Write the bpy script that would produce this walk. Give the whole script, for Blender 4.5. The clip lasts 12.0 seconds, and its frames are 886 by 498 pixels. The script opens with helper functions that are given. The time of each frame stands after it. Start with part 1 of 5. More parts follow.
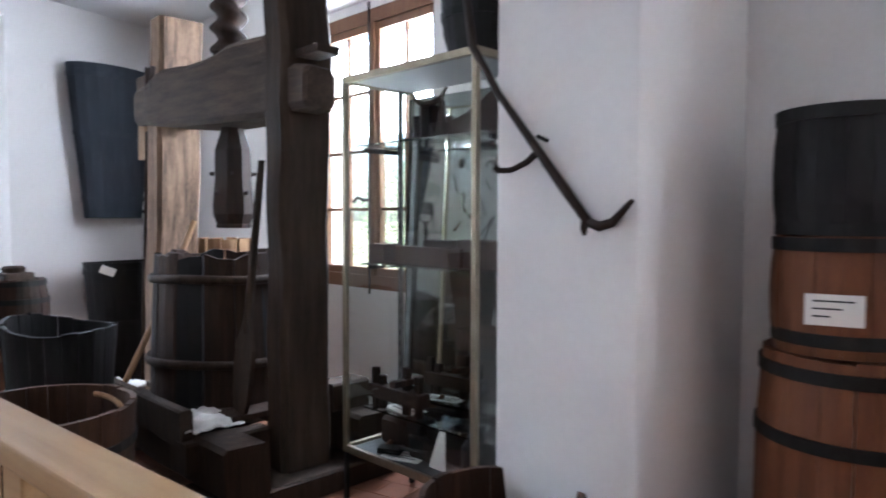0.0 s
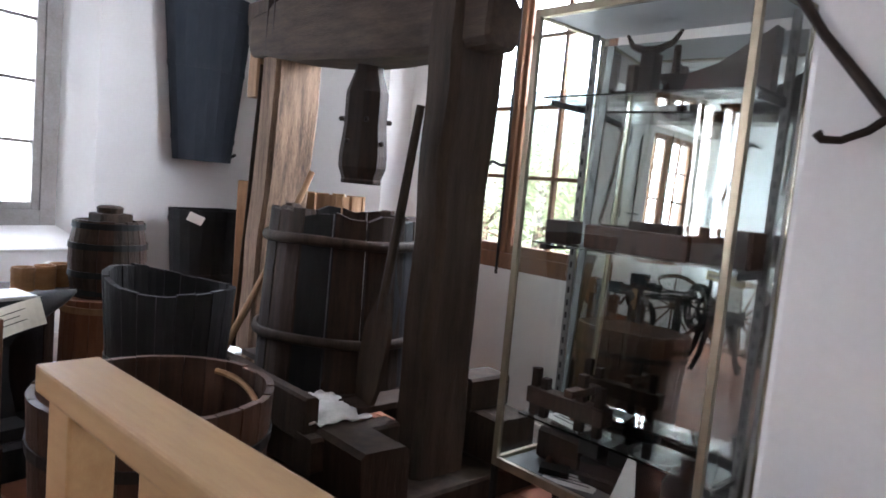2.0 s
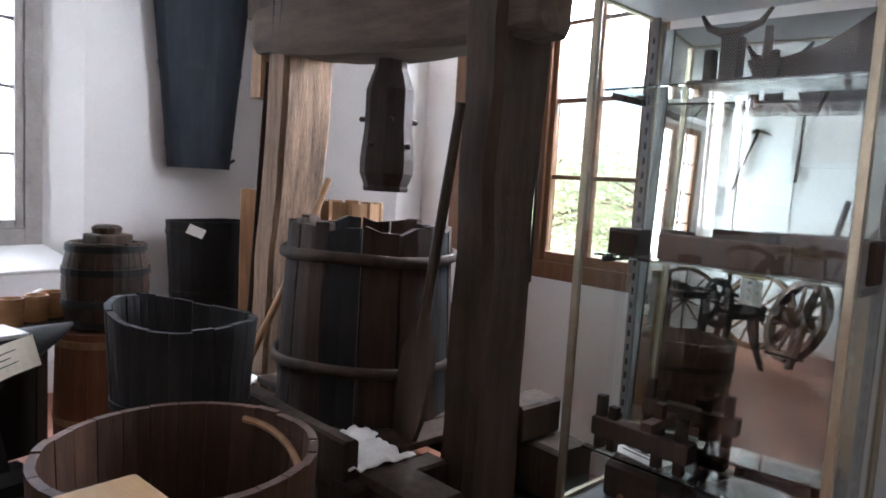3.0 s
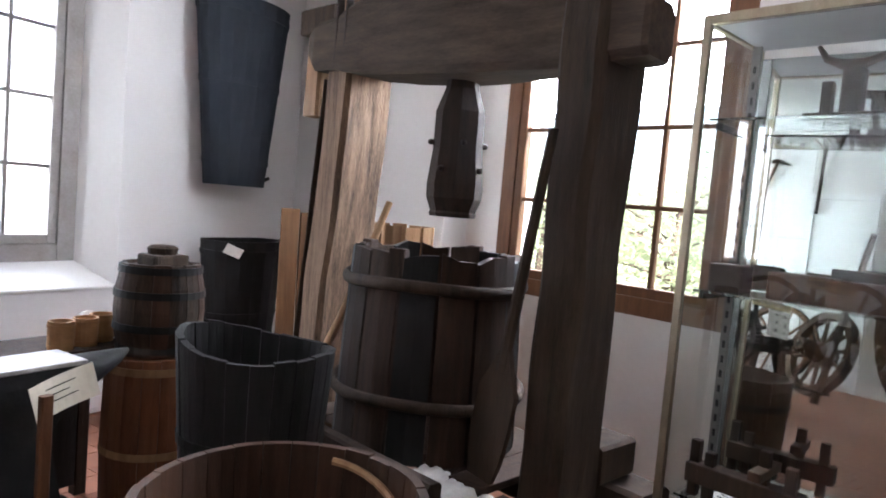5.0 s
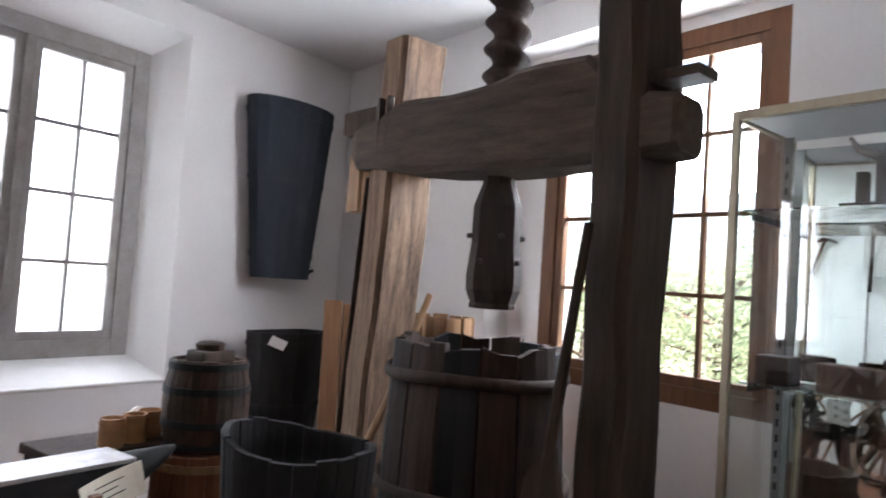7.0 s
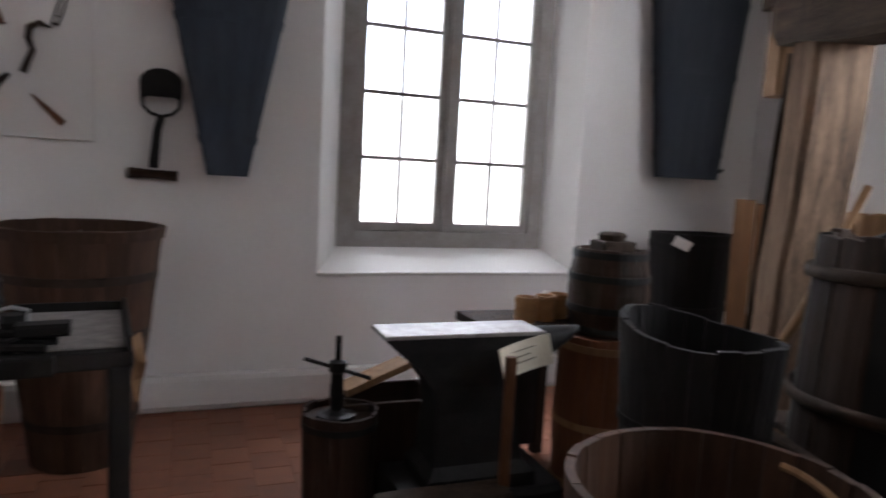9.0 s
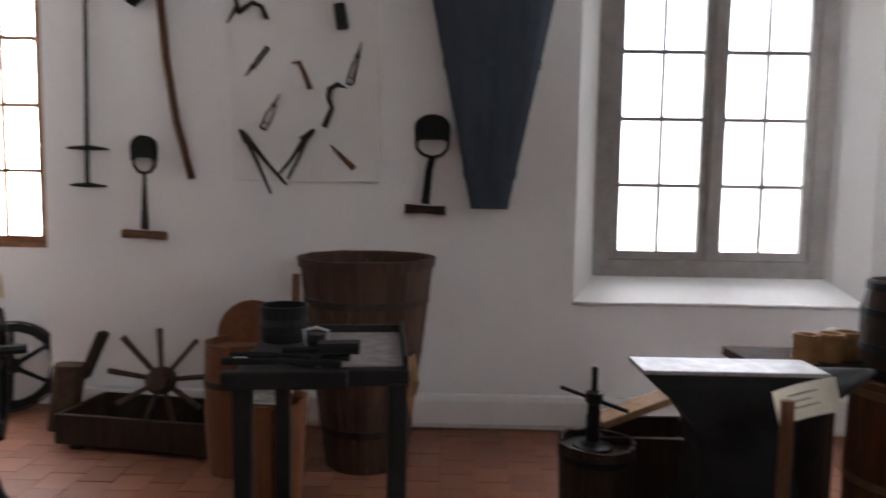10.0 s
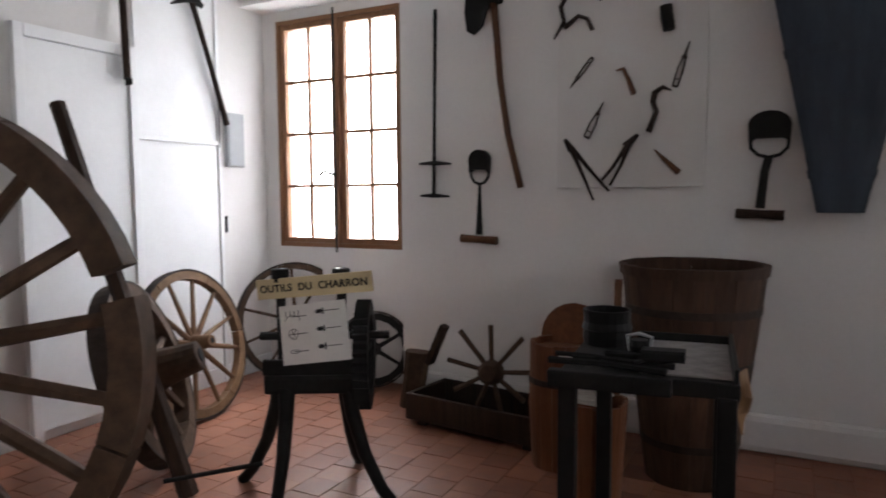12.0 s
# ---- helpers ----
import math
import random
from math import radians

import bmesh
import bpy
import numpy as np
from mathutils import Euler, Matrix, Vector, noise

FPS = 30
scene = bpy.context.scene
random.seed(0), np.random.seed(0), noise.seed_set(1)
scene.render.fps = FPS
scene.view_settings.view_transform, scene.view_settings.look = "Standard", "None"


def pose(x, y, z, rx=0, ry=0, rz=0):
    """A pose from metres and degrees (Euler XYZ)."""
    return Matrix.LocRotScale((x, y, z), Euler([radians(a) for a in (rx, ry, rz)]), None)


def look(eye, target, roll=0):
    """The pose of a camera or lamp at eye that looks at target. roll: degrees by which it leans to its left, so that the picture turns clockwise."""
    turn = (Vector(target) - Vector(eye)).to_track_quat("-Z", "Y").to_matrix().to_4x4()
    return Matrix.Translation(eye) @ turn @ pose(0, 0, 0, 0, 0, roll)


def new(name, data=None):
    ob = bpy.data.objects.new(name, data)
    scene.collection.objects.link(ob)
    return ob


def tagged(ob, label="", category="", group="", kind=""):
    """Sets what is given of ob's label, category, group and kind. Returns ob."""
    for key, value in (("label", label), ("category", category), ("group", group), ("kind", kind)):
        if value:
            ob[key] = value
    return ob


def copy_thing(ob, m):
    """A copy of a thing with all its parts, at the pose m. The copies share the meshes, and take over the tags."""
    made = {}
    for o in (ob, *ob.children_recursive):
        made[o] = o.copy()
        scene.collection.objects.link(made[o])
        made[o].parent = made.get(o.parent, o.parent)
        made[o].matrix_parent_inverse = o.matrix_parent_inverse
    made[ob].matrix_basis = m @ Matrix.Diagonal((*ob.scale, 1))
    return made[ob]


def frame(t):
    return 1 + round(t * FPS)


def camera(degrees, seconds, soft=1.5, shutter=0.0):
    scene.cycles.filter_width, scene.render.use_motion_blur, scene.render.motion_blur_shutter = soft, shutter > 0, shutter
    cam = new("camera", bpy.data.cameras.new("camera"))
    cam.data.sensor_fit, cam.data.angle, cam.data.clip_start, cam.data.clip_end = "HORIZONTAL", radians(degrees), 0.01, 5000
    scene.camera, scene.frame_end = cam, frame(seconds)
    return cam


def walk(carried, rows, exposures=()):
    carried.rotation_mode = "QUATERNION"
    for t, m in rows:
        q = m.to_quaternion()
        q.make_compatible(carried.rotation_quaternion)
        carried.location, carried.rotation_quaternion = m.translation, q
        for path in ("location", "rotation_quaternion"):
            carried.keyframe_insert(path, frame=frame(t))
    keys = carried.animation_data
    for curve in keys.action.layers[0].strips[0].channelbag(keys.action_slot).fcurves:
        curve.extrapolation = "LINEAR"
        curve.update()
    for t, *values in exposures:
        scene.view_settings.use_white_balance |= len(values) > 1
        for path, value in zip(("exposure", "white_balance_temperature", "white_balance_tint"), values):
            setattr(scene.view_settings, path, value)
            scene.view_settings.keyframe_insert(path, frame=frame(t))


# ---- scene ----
cam = camera(66.6, 12.0, 1.7, 0.5)
PATH = [
    (0, (-3.415, -5.245, 1.374), (-1.709, -4.205, 1.285), 0.1),
    (0.5, (-3.329, -5.061, 1.329), (-1.702, -3.902, 1.239), 1.6),
    (1, (-3.27, -4.839, 1.346), (-1.659, -3.662, 1.206), 3.0),
    (1.5, (-3.304, -4.598, 1.344), (-1.651, -3.484, 1.181), 4.1),
    (2, (-3.261, -4.414, 1.335), (-1.606, -3.305, 1.157), 5.2),
    (2.5, (-3.137, -4.251, 1.384), (-1.496, -3.118, 1.231), 1.9),
    (3, (-3.116, -4.047, 1.372), (-1.44, -2.973, 1.178), 3.4),
    (3.5, (-3.162, -3.85, 1.37), (-1.426, -2.885, 1.141), 3.3),
    (5.5, (-3.201, -3.693, 1.38), (-1.535, -2.588, 1.325), 4.8),
    (6, (-3.216, -3.7, 1.406), (-1.539, -2.617, 1.54), 3.9),
    (6.5, (-3.226, -3.719, 1.424), (-1.556, -2.627, 1.561), 3.9),
    (8.5, (-3.207, -3.726, 1.349), (-2.184, -2.016, 1.173), 2.9),
    (9, (-3.175, -3.721, 1.317), (-2.467, -1.864, 1.097), 3.1),
    (9.5, (-3.158, -3.745, 1.31), (-2.861, -1.777, 1.111), 1.4),
    (10, (-3.182, -3.771, 1.339), (-3.212, -1.778, 1.17), 0.9),
    (10.5, (-3.16, -3.801, 1.331), (-3.53, -1.838, 1.22), 0.0),
    (11, (-3.209, -3.807, 1.341), (-3.756, -1.889, 1.203), 0.6),
    (11.5, (-3.2, -3.825, 1.342), (-3.934, -1.97, 1.194), -0.3),
    (12, (-3.194, -3.834, 1.344), (-4.11, -2.063, 1.187), -0.4),
]
walk(cam, [(t, look(eye, target, roll)) for t, eye, target, roll in PATH], [(0, 3.36, 5850, 14), (1.5, 3.36, 6100, 16), (3.5, 3.32, 6250, 17), (5.4, 3.43, 6350, 17), (6.0, 3.07, 6300, 17), (6.5, 3.03, 6350, 17), (8.5, 2.81, 6550, 19), (9.0, 2.37, 6650, 18), (9.5, 2.40, 6750, 18), (10.0, 2.52, 6800, 18), (10.5, 2.53, 6800, 18), (11.0, 2.40, 6800, 17), (12.0, 2.13, 6800, 17)])

# ---- light ----
world = bpy.data.worlds.new("sky")
scene.world = world
world.use_nodes = True
wn = world.node_tree.nodes
sky = wn.new("ShaderNodeTexSky")
sky.sky_type, sky.sun_disc = "NISHITA", False
sky.sun_elevation, sky.sun_rotation = radians(38), radians(200)
sky.air_density, sky.dust_density = 1.0, 4.0
world.node_tree.links.new(sky.outputs[0], wn["Background"].inputs[0])
wn["Background"].inputs[1].default_value = 0.15
sun = new("sun", bpy.data.lights.new("sun", "SUN"))
sun.data.energy, sun.data.angle, sun.data.color = 5.0, radians(0.6), (1.0, 0.96, 0.9)
sun.matrix_world = look((0, 0, 0), (math.sin(radians(200)) * -0.8, math.cos(radians(200)) * -0.8, -0.62))


def window_lamp(m, w, h, watts):
    lamp = new("window_daylight", bpy.data.lights.new("window_daylight", "AREA"))
    lamp.data.shape, lamp.data.size, lamp.data.size_y = "RECTANGLE", w, h
    lamp.data.energy, lamp.data.color = watts, (0.84, 0.93, 1.0)
    lamp.matrix_world = m
    return lamp


# ---- materials ----
def material(name, base, second, rough=0.7, metal=0.0, size=6.0, grain=(1, 1, 1), bump=0.15, fine=60.0, spread=0.5, vary=0.12, spec=0.22):
    """Two-scale noise between two colours, stretched along the grain, with relief and a little change from piece to piece."""
    m = bpy.data.materials.new(name)
    m.use_nodes = True
    t = m.node_tree
    b = t.nodes["Principled BSDF"]
    co = t.nodes.new("ShaderNodeTexCoord")
    mp = t.nodes.new("ShaderNodeMapping")
    mp.inputs["Scale"].default_value = grain
    t.links.new(co.outputs["Object"], mp.inputs[0])
    info = t.nodes.new("ShaderNodeObjectInfo")
    off = t.nodes.new("ShaderNodeVectorMath")
    off.operation = "MULTIPLY_ADD"
    off.inputs[1].default_value = (7.3, 3.1, 5.7)
    t.links.new(info.outputs["Random"], off.inputs[0])
    t.links.new(mp.outputs[0], off.inputs[2])
    n1, n2 = t.nodes.new("ShaderNodeTexNoise"), t.nodes.new("ShaderNodeTexNoise")
    for n, s, d in ((n1, size, 5), (n2, fine, 3)):
        n.inputs["Scale"].default_value, n.inputs["Detail"].default_value, n.inputs["Roughness"].default_value = s, d, 0.62
        t.links.new(off.outputs[0], n.inputs["Vector"])
    mixn = t.nodes.new("ShaderNodeMix")
    mixn.inputs[0].default_value = 0.35
    t.links.new(n1.outputs[0], mixn.inputs[2]), t.links.new(n2.outputs[0], mixn.inputs[3])
    ramp = t.nodes.new("ShaderNodeValToRGB")
    ramp.color_ramp.elements[0].position, ramp.color_ramp.elements[1].position = 0.5 - spread * 0.4, 0.5 + spread * 0.4
    ramp.color_ramp.elements[0].color, ramp.color_ramp.elements[1].color = (*second, 1), (*base, 1)
    t.links.new(mixn.outputs[0], ramp.inputs[0])
    hsv = t.nodes.new("ShaderNodeHueSaturation")
    mr = t.nodes.new("ShaderNodeMapRange")
    mr.inputs[3].default_value, mr.inputs[4].default_value = 1 - vary, 1 + vary
    t.links.new(info.outputs["Random"], mr.inputs[0])
    t.links.new(mr.outputs[0], hsv.inputs["Value"])
    t.links.new(ramp.outputs[0], hsv.inputs["Color"])
    t.links.new(hsv.outputs[0], b.inputs["Base Color"])
    rr = t.nodes.new("ShaderNodeMapRange")
    rr.inputs[3].default_value, rr.inputs[4].default_value = max(rough - 0.12, 0.02), min(rough + 0.12, 1)
    t.links.new(n2.outputs[0], rr.inputs[0])
    t.links.new(rr.outputs[0], b.inputs["Roughness"])
    b.inputs["Metallic"].default_value = metal
    b.inputs["Specular IOR Level"].default_value = spec
    if bump:
        bp = t.nodes.new("ShaderNodeBump")
        bp.inputs["Strength"].default_value, bp.inputs["Distance"].default_value = bump, 0.01
        t.links.new(mixn.outputs[0], bp.inputs["Height"])
        t.links.new(bp.outputs[0], b.inputs["Normal"])
    return m


def clear(name, tint=(1, 1, 1), rough=0.0):
    m = bpy.data.materials.new(name)
    m.use_nodes = True
    b = m.node_tree.nodes["Principled BSDF"]
    b.inputs["Base Color"].default_value = (*tint, 1)
    b.inputs["Roughness"].default_value, b.inputs["Transmission Weight"].default_value, b.inputs["IOR"].default_value = rough, 1.0, 1.45
    return m


PLASTER = material("plaster", (0.74, 0.72, 0.705), (0.60, 0.58, 0.56), 0.9, size=0.9, fine=40, bump=0.12, spread=0.9, vary=0.0, spec=0.2)
# invented beige for the unseen south wall, chosen to weaken and warm bounced light
BEIGE = material("bounce_cutting_beige", (0.40, 0.33, 0.27), (0.32, 0.26, 0.21), 0.9, size=0.9, fine=40, bump=0.12, vary=0.0, spec=0.2)
TANPOT = material("tan_turned_wood", (0.46, 0.25, 0.115), (0.28, 0.14, 0.06), 0.55, size=4, grain=(3, 3, 6), bump=0.15, vary=0.12)
CEILING = material("ceiling_plaster", (0.72, 0.71, 0.70), (0.63, 0.62, 0.61), 0.95, size=0.8, fine=30, bump=0.08, vary=0.0, spec=0.1)
WHITE = material("white_paint", (0.80, 0.80, 0.80), (0.72, 0.72, 0.72), 0.55, size=3, fine=50, bump=0.05, vary=0.02)
# grey-white paint with the backlit frame's shade put into its colour
WINGREY = material("backlit_grey_white_paint", (0.36, 0.34, 0.325), (0.23, 0.205, 0.19), 0.6, size=8, fine=80, bump=0.1, vary=0.04)
FRAMEWOOD = material("brown_window_wood", (0.26, 0.125, 0.06), (0.15, 0.07, 0.036), 0.5, size=4, grain=(8, 8, 1), bump=0.12, vary=0.08)
DARKFRAME = material("dark_brown_window_wood", (0.21, 0.098, 0.046), (0.10, 0.045, 0.024), 0.5, size=4, grain=(8, 8, 1), bump=0.15, vary=0.1)
OLDWOOD = material("weathered_oak", (0.060, 0.036, 0.023), (0.010, 0.007, 0.005), 0.8, size=3, grain=(7, 7, 0.8), bump=0.7, fine=30, vary=0.15)
PALEOAK = material("pale_old_oak", (0.27, 0.17, 0.108), (0.038, 0.023, 0.016), 0.78, size=3.2, grain=(9, 9, 0.6), bump=1.0, fine=34, spread=0.36, vary=0.12)
BEAMWOOD = material("grey_brown_beam", (0.084, 0.056, 0.040), (0.019, 0.013, 0.010), 0.85, size=3, grain=(7, 0.8, 7), bump=0.7, fine=30, vary=0.1)
DARKSTAVE = material("dark_stave_wood", (0.048, 0.025, 0.0155), (0.011, 0.0066, 0.0048), 0.8, size=4, grain=(9, 9, 0.8), bump=0.5, vary=0.3)
BROWNSTAVE = material("brown_stave_wood", (0.075, 0.034, 0.019), (0.022, 0.011, 0.007), 0.6, size=4, grain=(9, 9, 0.8), bump=0.35, vary=0.25)
REDBROWN = material("red_brown_wood", (0.20, 0.075, 0.033), (0.085, 0.03, 0.014), 0.55, size=4, grain=(9, 9, 0.8), bump=0.3, vary=0.15)
BLACKWOOD = material("tarred_wood", (0.017, 0.0150, 0.0150), (0.007, 0.006, 0.006), 0.62, size=5, grain=(9, 9, 0.9), bump=0.4, vary=0.2)
BLUEGREY = material("blue_grey_painted_hod", (0.032, 0.038, 0.048), (0.017, 0.021, 0.028), 0.75, size=4, grain=(4, 4, 0.7), bump=0.25, vary=0.06)
BLUEPAINT = material("blue_painted_hod", (0.052, 0.066, 0.088), (0.031, 0.040, 0.054), 0.75, size=4, grain=(4, 4, 0.7), bump=0.25, vary=0.04)
PINE = material("pine_rail", (0.42, 0.27, 0.13), (0.29, 0.16, 0.07), 0.5, size=3, grain=(0.8, 9, 9), bump=0.12, vary=0.06)
PALEPINE = material("pale_stave_wood", (0.34, 0.20, 0.105), (0.17, 0.09, 0.045), 0.65, size=3, grain=(9, 9, 0.8), bump=0.2, vary=0.12)
PLANKWOOD = material("brown_plank_wood", (0.25, 0.13, 0.062), (0.11, 0.055, 0.028), 0.65, size=3, grain=(9, 9, 0.8), bump=0.25, vary=0.12)
TOOLWOOD = material("tool_handle_wood", (0.15, 0.065, 0.03), (0.07, 0.03, 0.016), 0.55, size=4, grain=(9, 9, 1), bump=0.2, vary=0.15)
WHEELWOOD = material("wheel_wood", (0.115, 0.068, 0.043), (0.042, 0.025, 0.016), 0.75, size=4, grain=(4, 4, 4), bump=0.45, vary=0.15)
WHEELTAN = material("tan_wheel_wood", (0.23, 0.13, 0.07), (0.11, 0.06, 0.03), 0.65, size=4, grain=(4, 4, 4), bump=0.3, vary=0.15)
IRON = material("dark_iron", (0.018, 0.0165, 0.016), (0.007, 0.0065, 0.0065), 0.6, metal=0.25, size=9, bump=0.25, vary=0.1)
RUST = material("rusty_iron", (0.06, 0.042, 0.034), (0.022, 0.016, 0.014), 0.65, metal=0.5, size=12, bump=0.4, vary=0.15)
STEEL = material("worn_steel_face", (0.44, 0.41, 0.39), (0.20, 0.185, 0.18), 0.55, metal=0.75, size=16, bump=0.3, vary=0.0)
BRASS = material("tarnished_aluminium", (0.40, 0.34, 0.25), (0.25, 0.21, 0.15), 0.33, metal=0.85, size=6, grain=(4, 4, 1), bump=0.04, vary=0.03)
ZINC = material("dull_zinc", (0.24, 0.23, 0.22), (0.15, 0.145, 0.14), 0.8, metal=0.2, size=9, bump=0.1)
VATWOOD = material("dark_brown_vat_wood", (0.085, 0.043, 0.026), (0.032, 0.016, 0.011), 0.7, size=4, grain=(9, 9, 0.8), bump=0.35, vary=0.18)
PAPER = material("white_card", (0.78, 0.76, 0.72), (0.68, 0.66, 0.62), 0.85, size=9, bump=0.03, vary=0.03)
CARD = material("cream_paper", (0.62, 0.57, 0.46), (0.52, 0.47, 0.37), 0.85, size=9, bump=0.05, vary=0.03)
CREAM = material("cream_sign_board", (0.62, 0.50, 0.30), (0.52, 0.41, 0.24), 0.6, size=7, bump=0.04, vary=0.02)
INK = material("black_ink", (0.02, 0.02, 0.02), (0.015, 0.015, 0.015), 0.7, bump=0, vary=0)
RAG = material("white_cloth", (0.66, 0.64, 0.60), (0.48, 0.46, 0.43), 0.95, size=14, bump=0.5, vary=0.05)
TILE = material("terracotta_tile", (0.29, 0.118, 0.07), (0.16, 0.066, 0.042), 0.40, size=2.2, fine=22, bump=0.12, vary=0.12)
GROUT = material("tile_joint", (0.23, 0.105, 0.066), (0.16, 0.075, 0.047), 0.9, size=6, bump=0.2, vary=0.0)
TILEREST = TILE.copy()
TILEREST.name = "terracotta_tile_joined"
_t = TILEREST.node_tree
_geo = _t.nodes.new("ShaderNodeNewGeometry")
for _l in list(_t.links):
    if _l.from_node.type == "OBJECT_INFO":
        _s = _l.to_socket
        _t.links.remove(_l)
        _t.links.new(_geo.outputs["Random Per Island"], _s)
BOARD = material("display_board", (0.66, 0.64, 0.62), (0.60, 0.58, 0.56), 0.8, size=2, bump=0.03, vary=0.0)
TOPPANEL = material("pale_case_top", (0.55, 0.56, 0.56), (0.45, 0.46, 0.46), 0.5, size=5, bump=0.03, vary=0.0)
DARKPANEL = material("dark_case_base", (0.10, 0.10, 0.10), (0.06, 0.06, 0.06), 0.5, size=5, bump=0.05, vary=0.0)
GREYPANEL = material("grey_metal_box", (0.36, 0.37, 0.375), (0.30, 0.31, 0.315), 0.5, metal=0.0, size=5, bump=0.03, vary=0.0)
TERRA = material("terracotta_jar", (0.40, 0.17, 0.08), (0.22, 0.09, 0.045), 0.65, size=5, bump=0.2, vary=0.08)
GRASS = material("grass", (0.16, 0.17, 0.10), (0.10, 0.11, 0.06), 0.9, size=0.8, fine=9, bump=0.3, vary=0)
LEAF = material("leaf", (0.22, 0.26, 0.17), (0.14, 0.17, 0.11), 0.6, size=1.5, fine=8, bump=0, vary=0.2)
_t = LEAF.node_tree
_tr, _mx = _t.nodes.new("ShaderNodeBsdfTranslucent"), _t.nodes.new("ShaderNodeMixShader")
_tr.inputs[0].default_value, _mx.inputs[0].default_value = (0.42, 0.48, 0.30, 1), 0.5
_t.links.new(_t.nodes["Principled BSDF"].outputs[0], _mx.inputs[1])
_t.links.new(_tr.outputs[0], _mx.inputs[2])
_t.links.new(_mx.outputs[0], _t.nodes["Material Output"].inputs[0])
BARK = material("bark", (0.12, 0.09, 0.07), (0.05, 0.04, 0.03), 0.9, size=6, bump=0.6)
RENDERWALL = material("cream_render", (0.70, 0.64, 0.55), (0.60, 0.54, 0.46), 0.9, size=0.7, fine=12, bump=0.1)
SHUTTER = material("pale_shutter_paint", (0.62, 0.60, 0.56), (0.52, 0.50, 0.47), 0.6, size=4, bump=0.05)
GLASS = clear("window_glass")
CASEGLASS = clear("case_glass", (0.97, 1.0, 0.985))
MIRROR = bpy.data.materials.new("mirror")
MIRROR.use_nodes = True
_b = MIRROR.node_tree.nodes["Principled BSDF"]
_b.inputs["Base Color"].default_value, _b.inputs["Metallic"].default_value, _b.inputs["Roughness"].default_value = (0.50, 0.54, 0.52, 1), 1.0, 0.015


# ---- building helpers ----
def finish(name, bm, mat, smooth=False):
    bmesh.ops.recalc_face_normals(bm, faces=bm.faces)
    me = bpy.data.meshes.new(name)
    bm.to_mesh(me)
    bm.free()
    me.materials.append(mat)
    if smooth:
        for p in me.polygons:
            p.use_smooth = True
    return me


def part(name, bm, mat, parent=None, label="", smooth=False):
    ob = new(name, finish(name, bm, mat, smooth))
    if parent:
        ob.parent = parent
    if label:
        ob["label"] = label
    return ob


def again(name, me, parent, m):
    """One more object on the same mesh."""
    ob = new(name, me)
    ob.parent = parent
    ob.matrix_basis = m
    return ob


def thing(name, m, label, category, group="", kind=""):
    ob = new(name)
    ob.empty_display_size = 0.1
    ob.matrix_basis = m
    return tagged(ob, label, category, group, kind)


def cube(bm, lo, hi, bevel=0.0, m=None, wob=0.0):
    vs = [bm.verts.new((x, y, z)) for z in (lo[2], hi[2]) for y in (lo[1], hi[1]) for x in (lo[0], hi[0])]
    fs = [bm.faces.new([vs[i] for i in f]) for f in ((0, 2, 3, 1), (4, 5, 7, 6), (0, 1, 5, 4), (2, 6, 7, 3), (0, 4, 6, 2), (1, 3, 7, 5))]
    out = vs
    if bevel:
        r = bmesh.ops.bevel(bm, geom=list({e for f in fs for e in f.edges}), offset=bevel, segments=2, affect="EDGES", profile=0.6)
        out = list({v for f in r["faces"] for v in f.verts})
        out = list(set(out) | {v for v in vs if v.is_valid})
    if wob:
        for v in out:
            v.co += Vector(noise.noise_vector(v.co * 4.0)) * wob
    if m is not None:
        for v in out:
            v.co = m @ v.co
    return out


def solid(lo, hi, bevel=0.0, m=None):
    bm = bmesh.new()
    cube(bm, lo, hi, bevel, m)
    return bm


def rings(bm, sections, caps=True, loop=False):
    """Skin a list of equal rings of points."""
    rows = [[bm.verts.new(p) for p in ring] for ring in sections]
    pairs = list(zip(rows, rows[1:])) + ([(rows[-1], rows[0])] if loop else [])
    for a, b in pairs:
        for i in range(len(a)):
            j = (i + 1) % len(a)
            bm.faces.new((a[i], a[j], b[j], b[i]))
    if caps and not loop:
        bm.faces.new(rows[0][::-1])
        bm.faces.new(rows[-1])
    return rows


def circle(r, z, n=24, sx=1.0, sy=1.0, cx=0.0, cy=0.0, turn=0.0):
    return [(cx + r * sx * math.cos(turn + 2 * math.pi * i / n), cy + r * sy * math.sin(turn + 2 * math.pi * i / n), z) for i in range(n)]


def lathe(profile, n=24, sx=1.0, sy=1.0, caps=True):
    bm = bmesh.new()
    rings(bm, [circle(r, z, n, sx, sy) for r, z in profile], caps)
    return bm


def tube(bm, points, radius, n=8):
    """A rod along points; radius a number or one for each point."""
    pts = [Vector(p) for p in points]
    rad = radius if isinstance(radius, (list, tuple)) else [radius] * len(pts)
    secs = []
    side = None
    for i, p in enumerate(pts):
        d = (pts[min(i + 1, len(pts) - 1)] - pts[max(i - 1, 0)]).normalized()
        if side is None:
            side = d.orthogonal().normalized()
        side = (side - d * side.dot(d)).normalized()
        up = d.cross(side)
        secs.append([p + (side * math.cos(2 * math.pi * k / n) + up * math.sin(2 * math.pi * k / n)) * rad[i] for k in range(n)])
    rings(bm, secs)
    return bm


def rod(points, radius, n=8):
    return tube(bmesh.new(), points, radius, n)


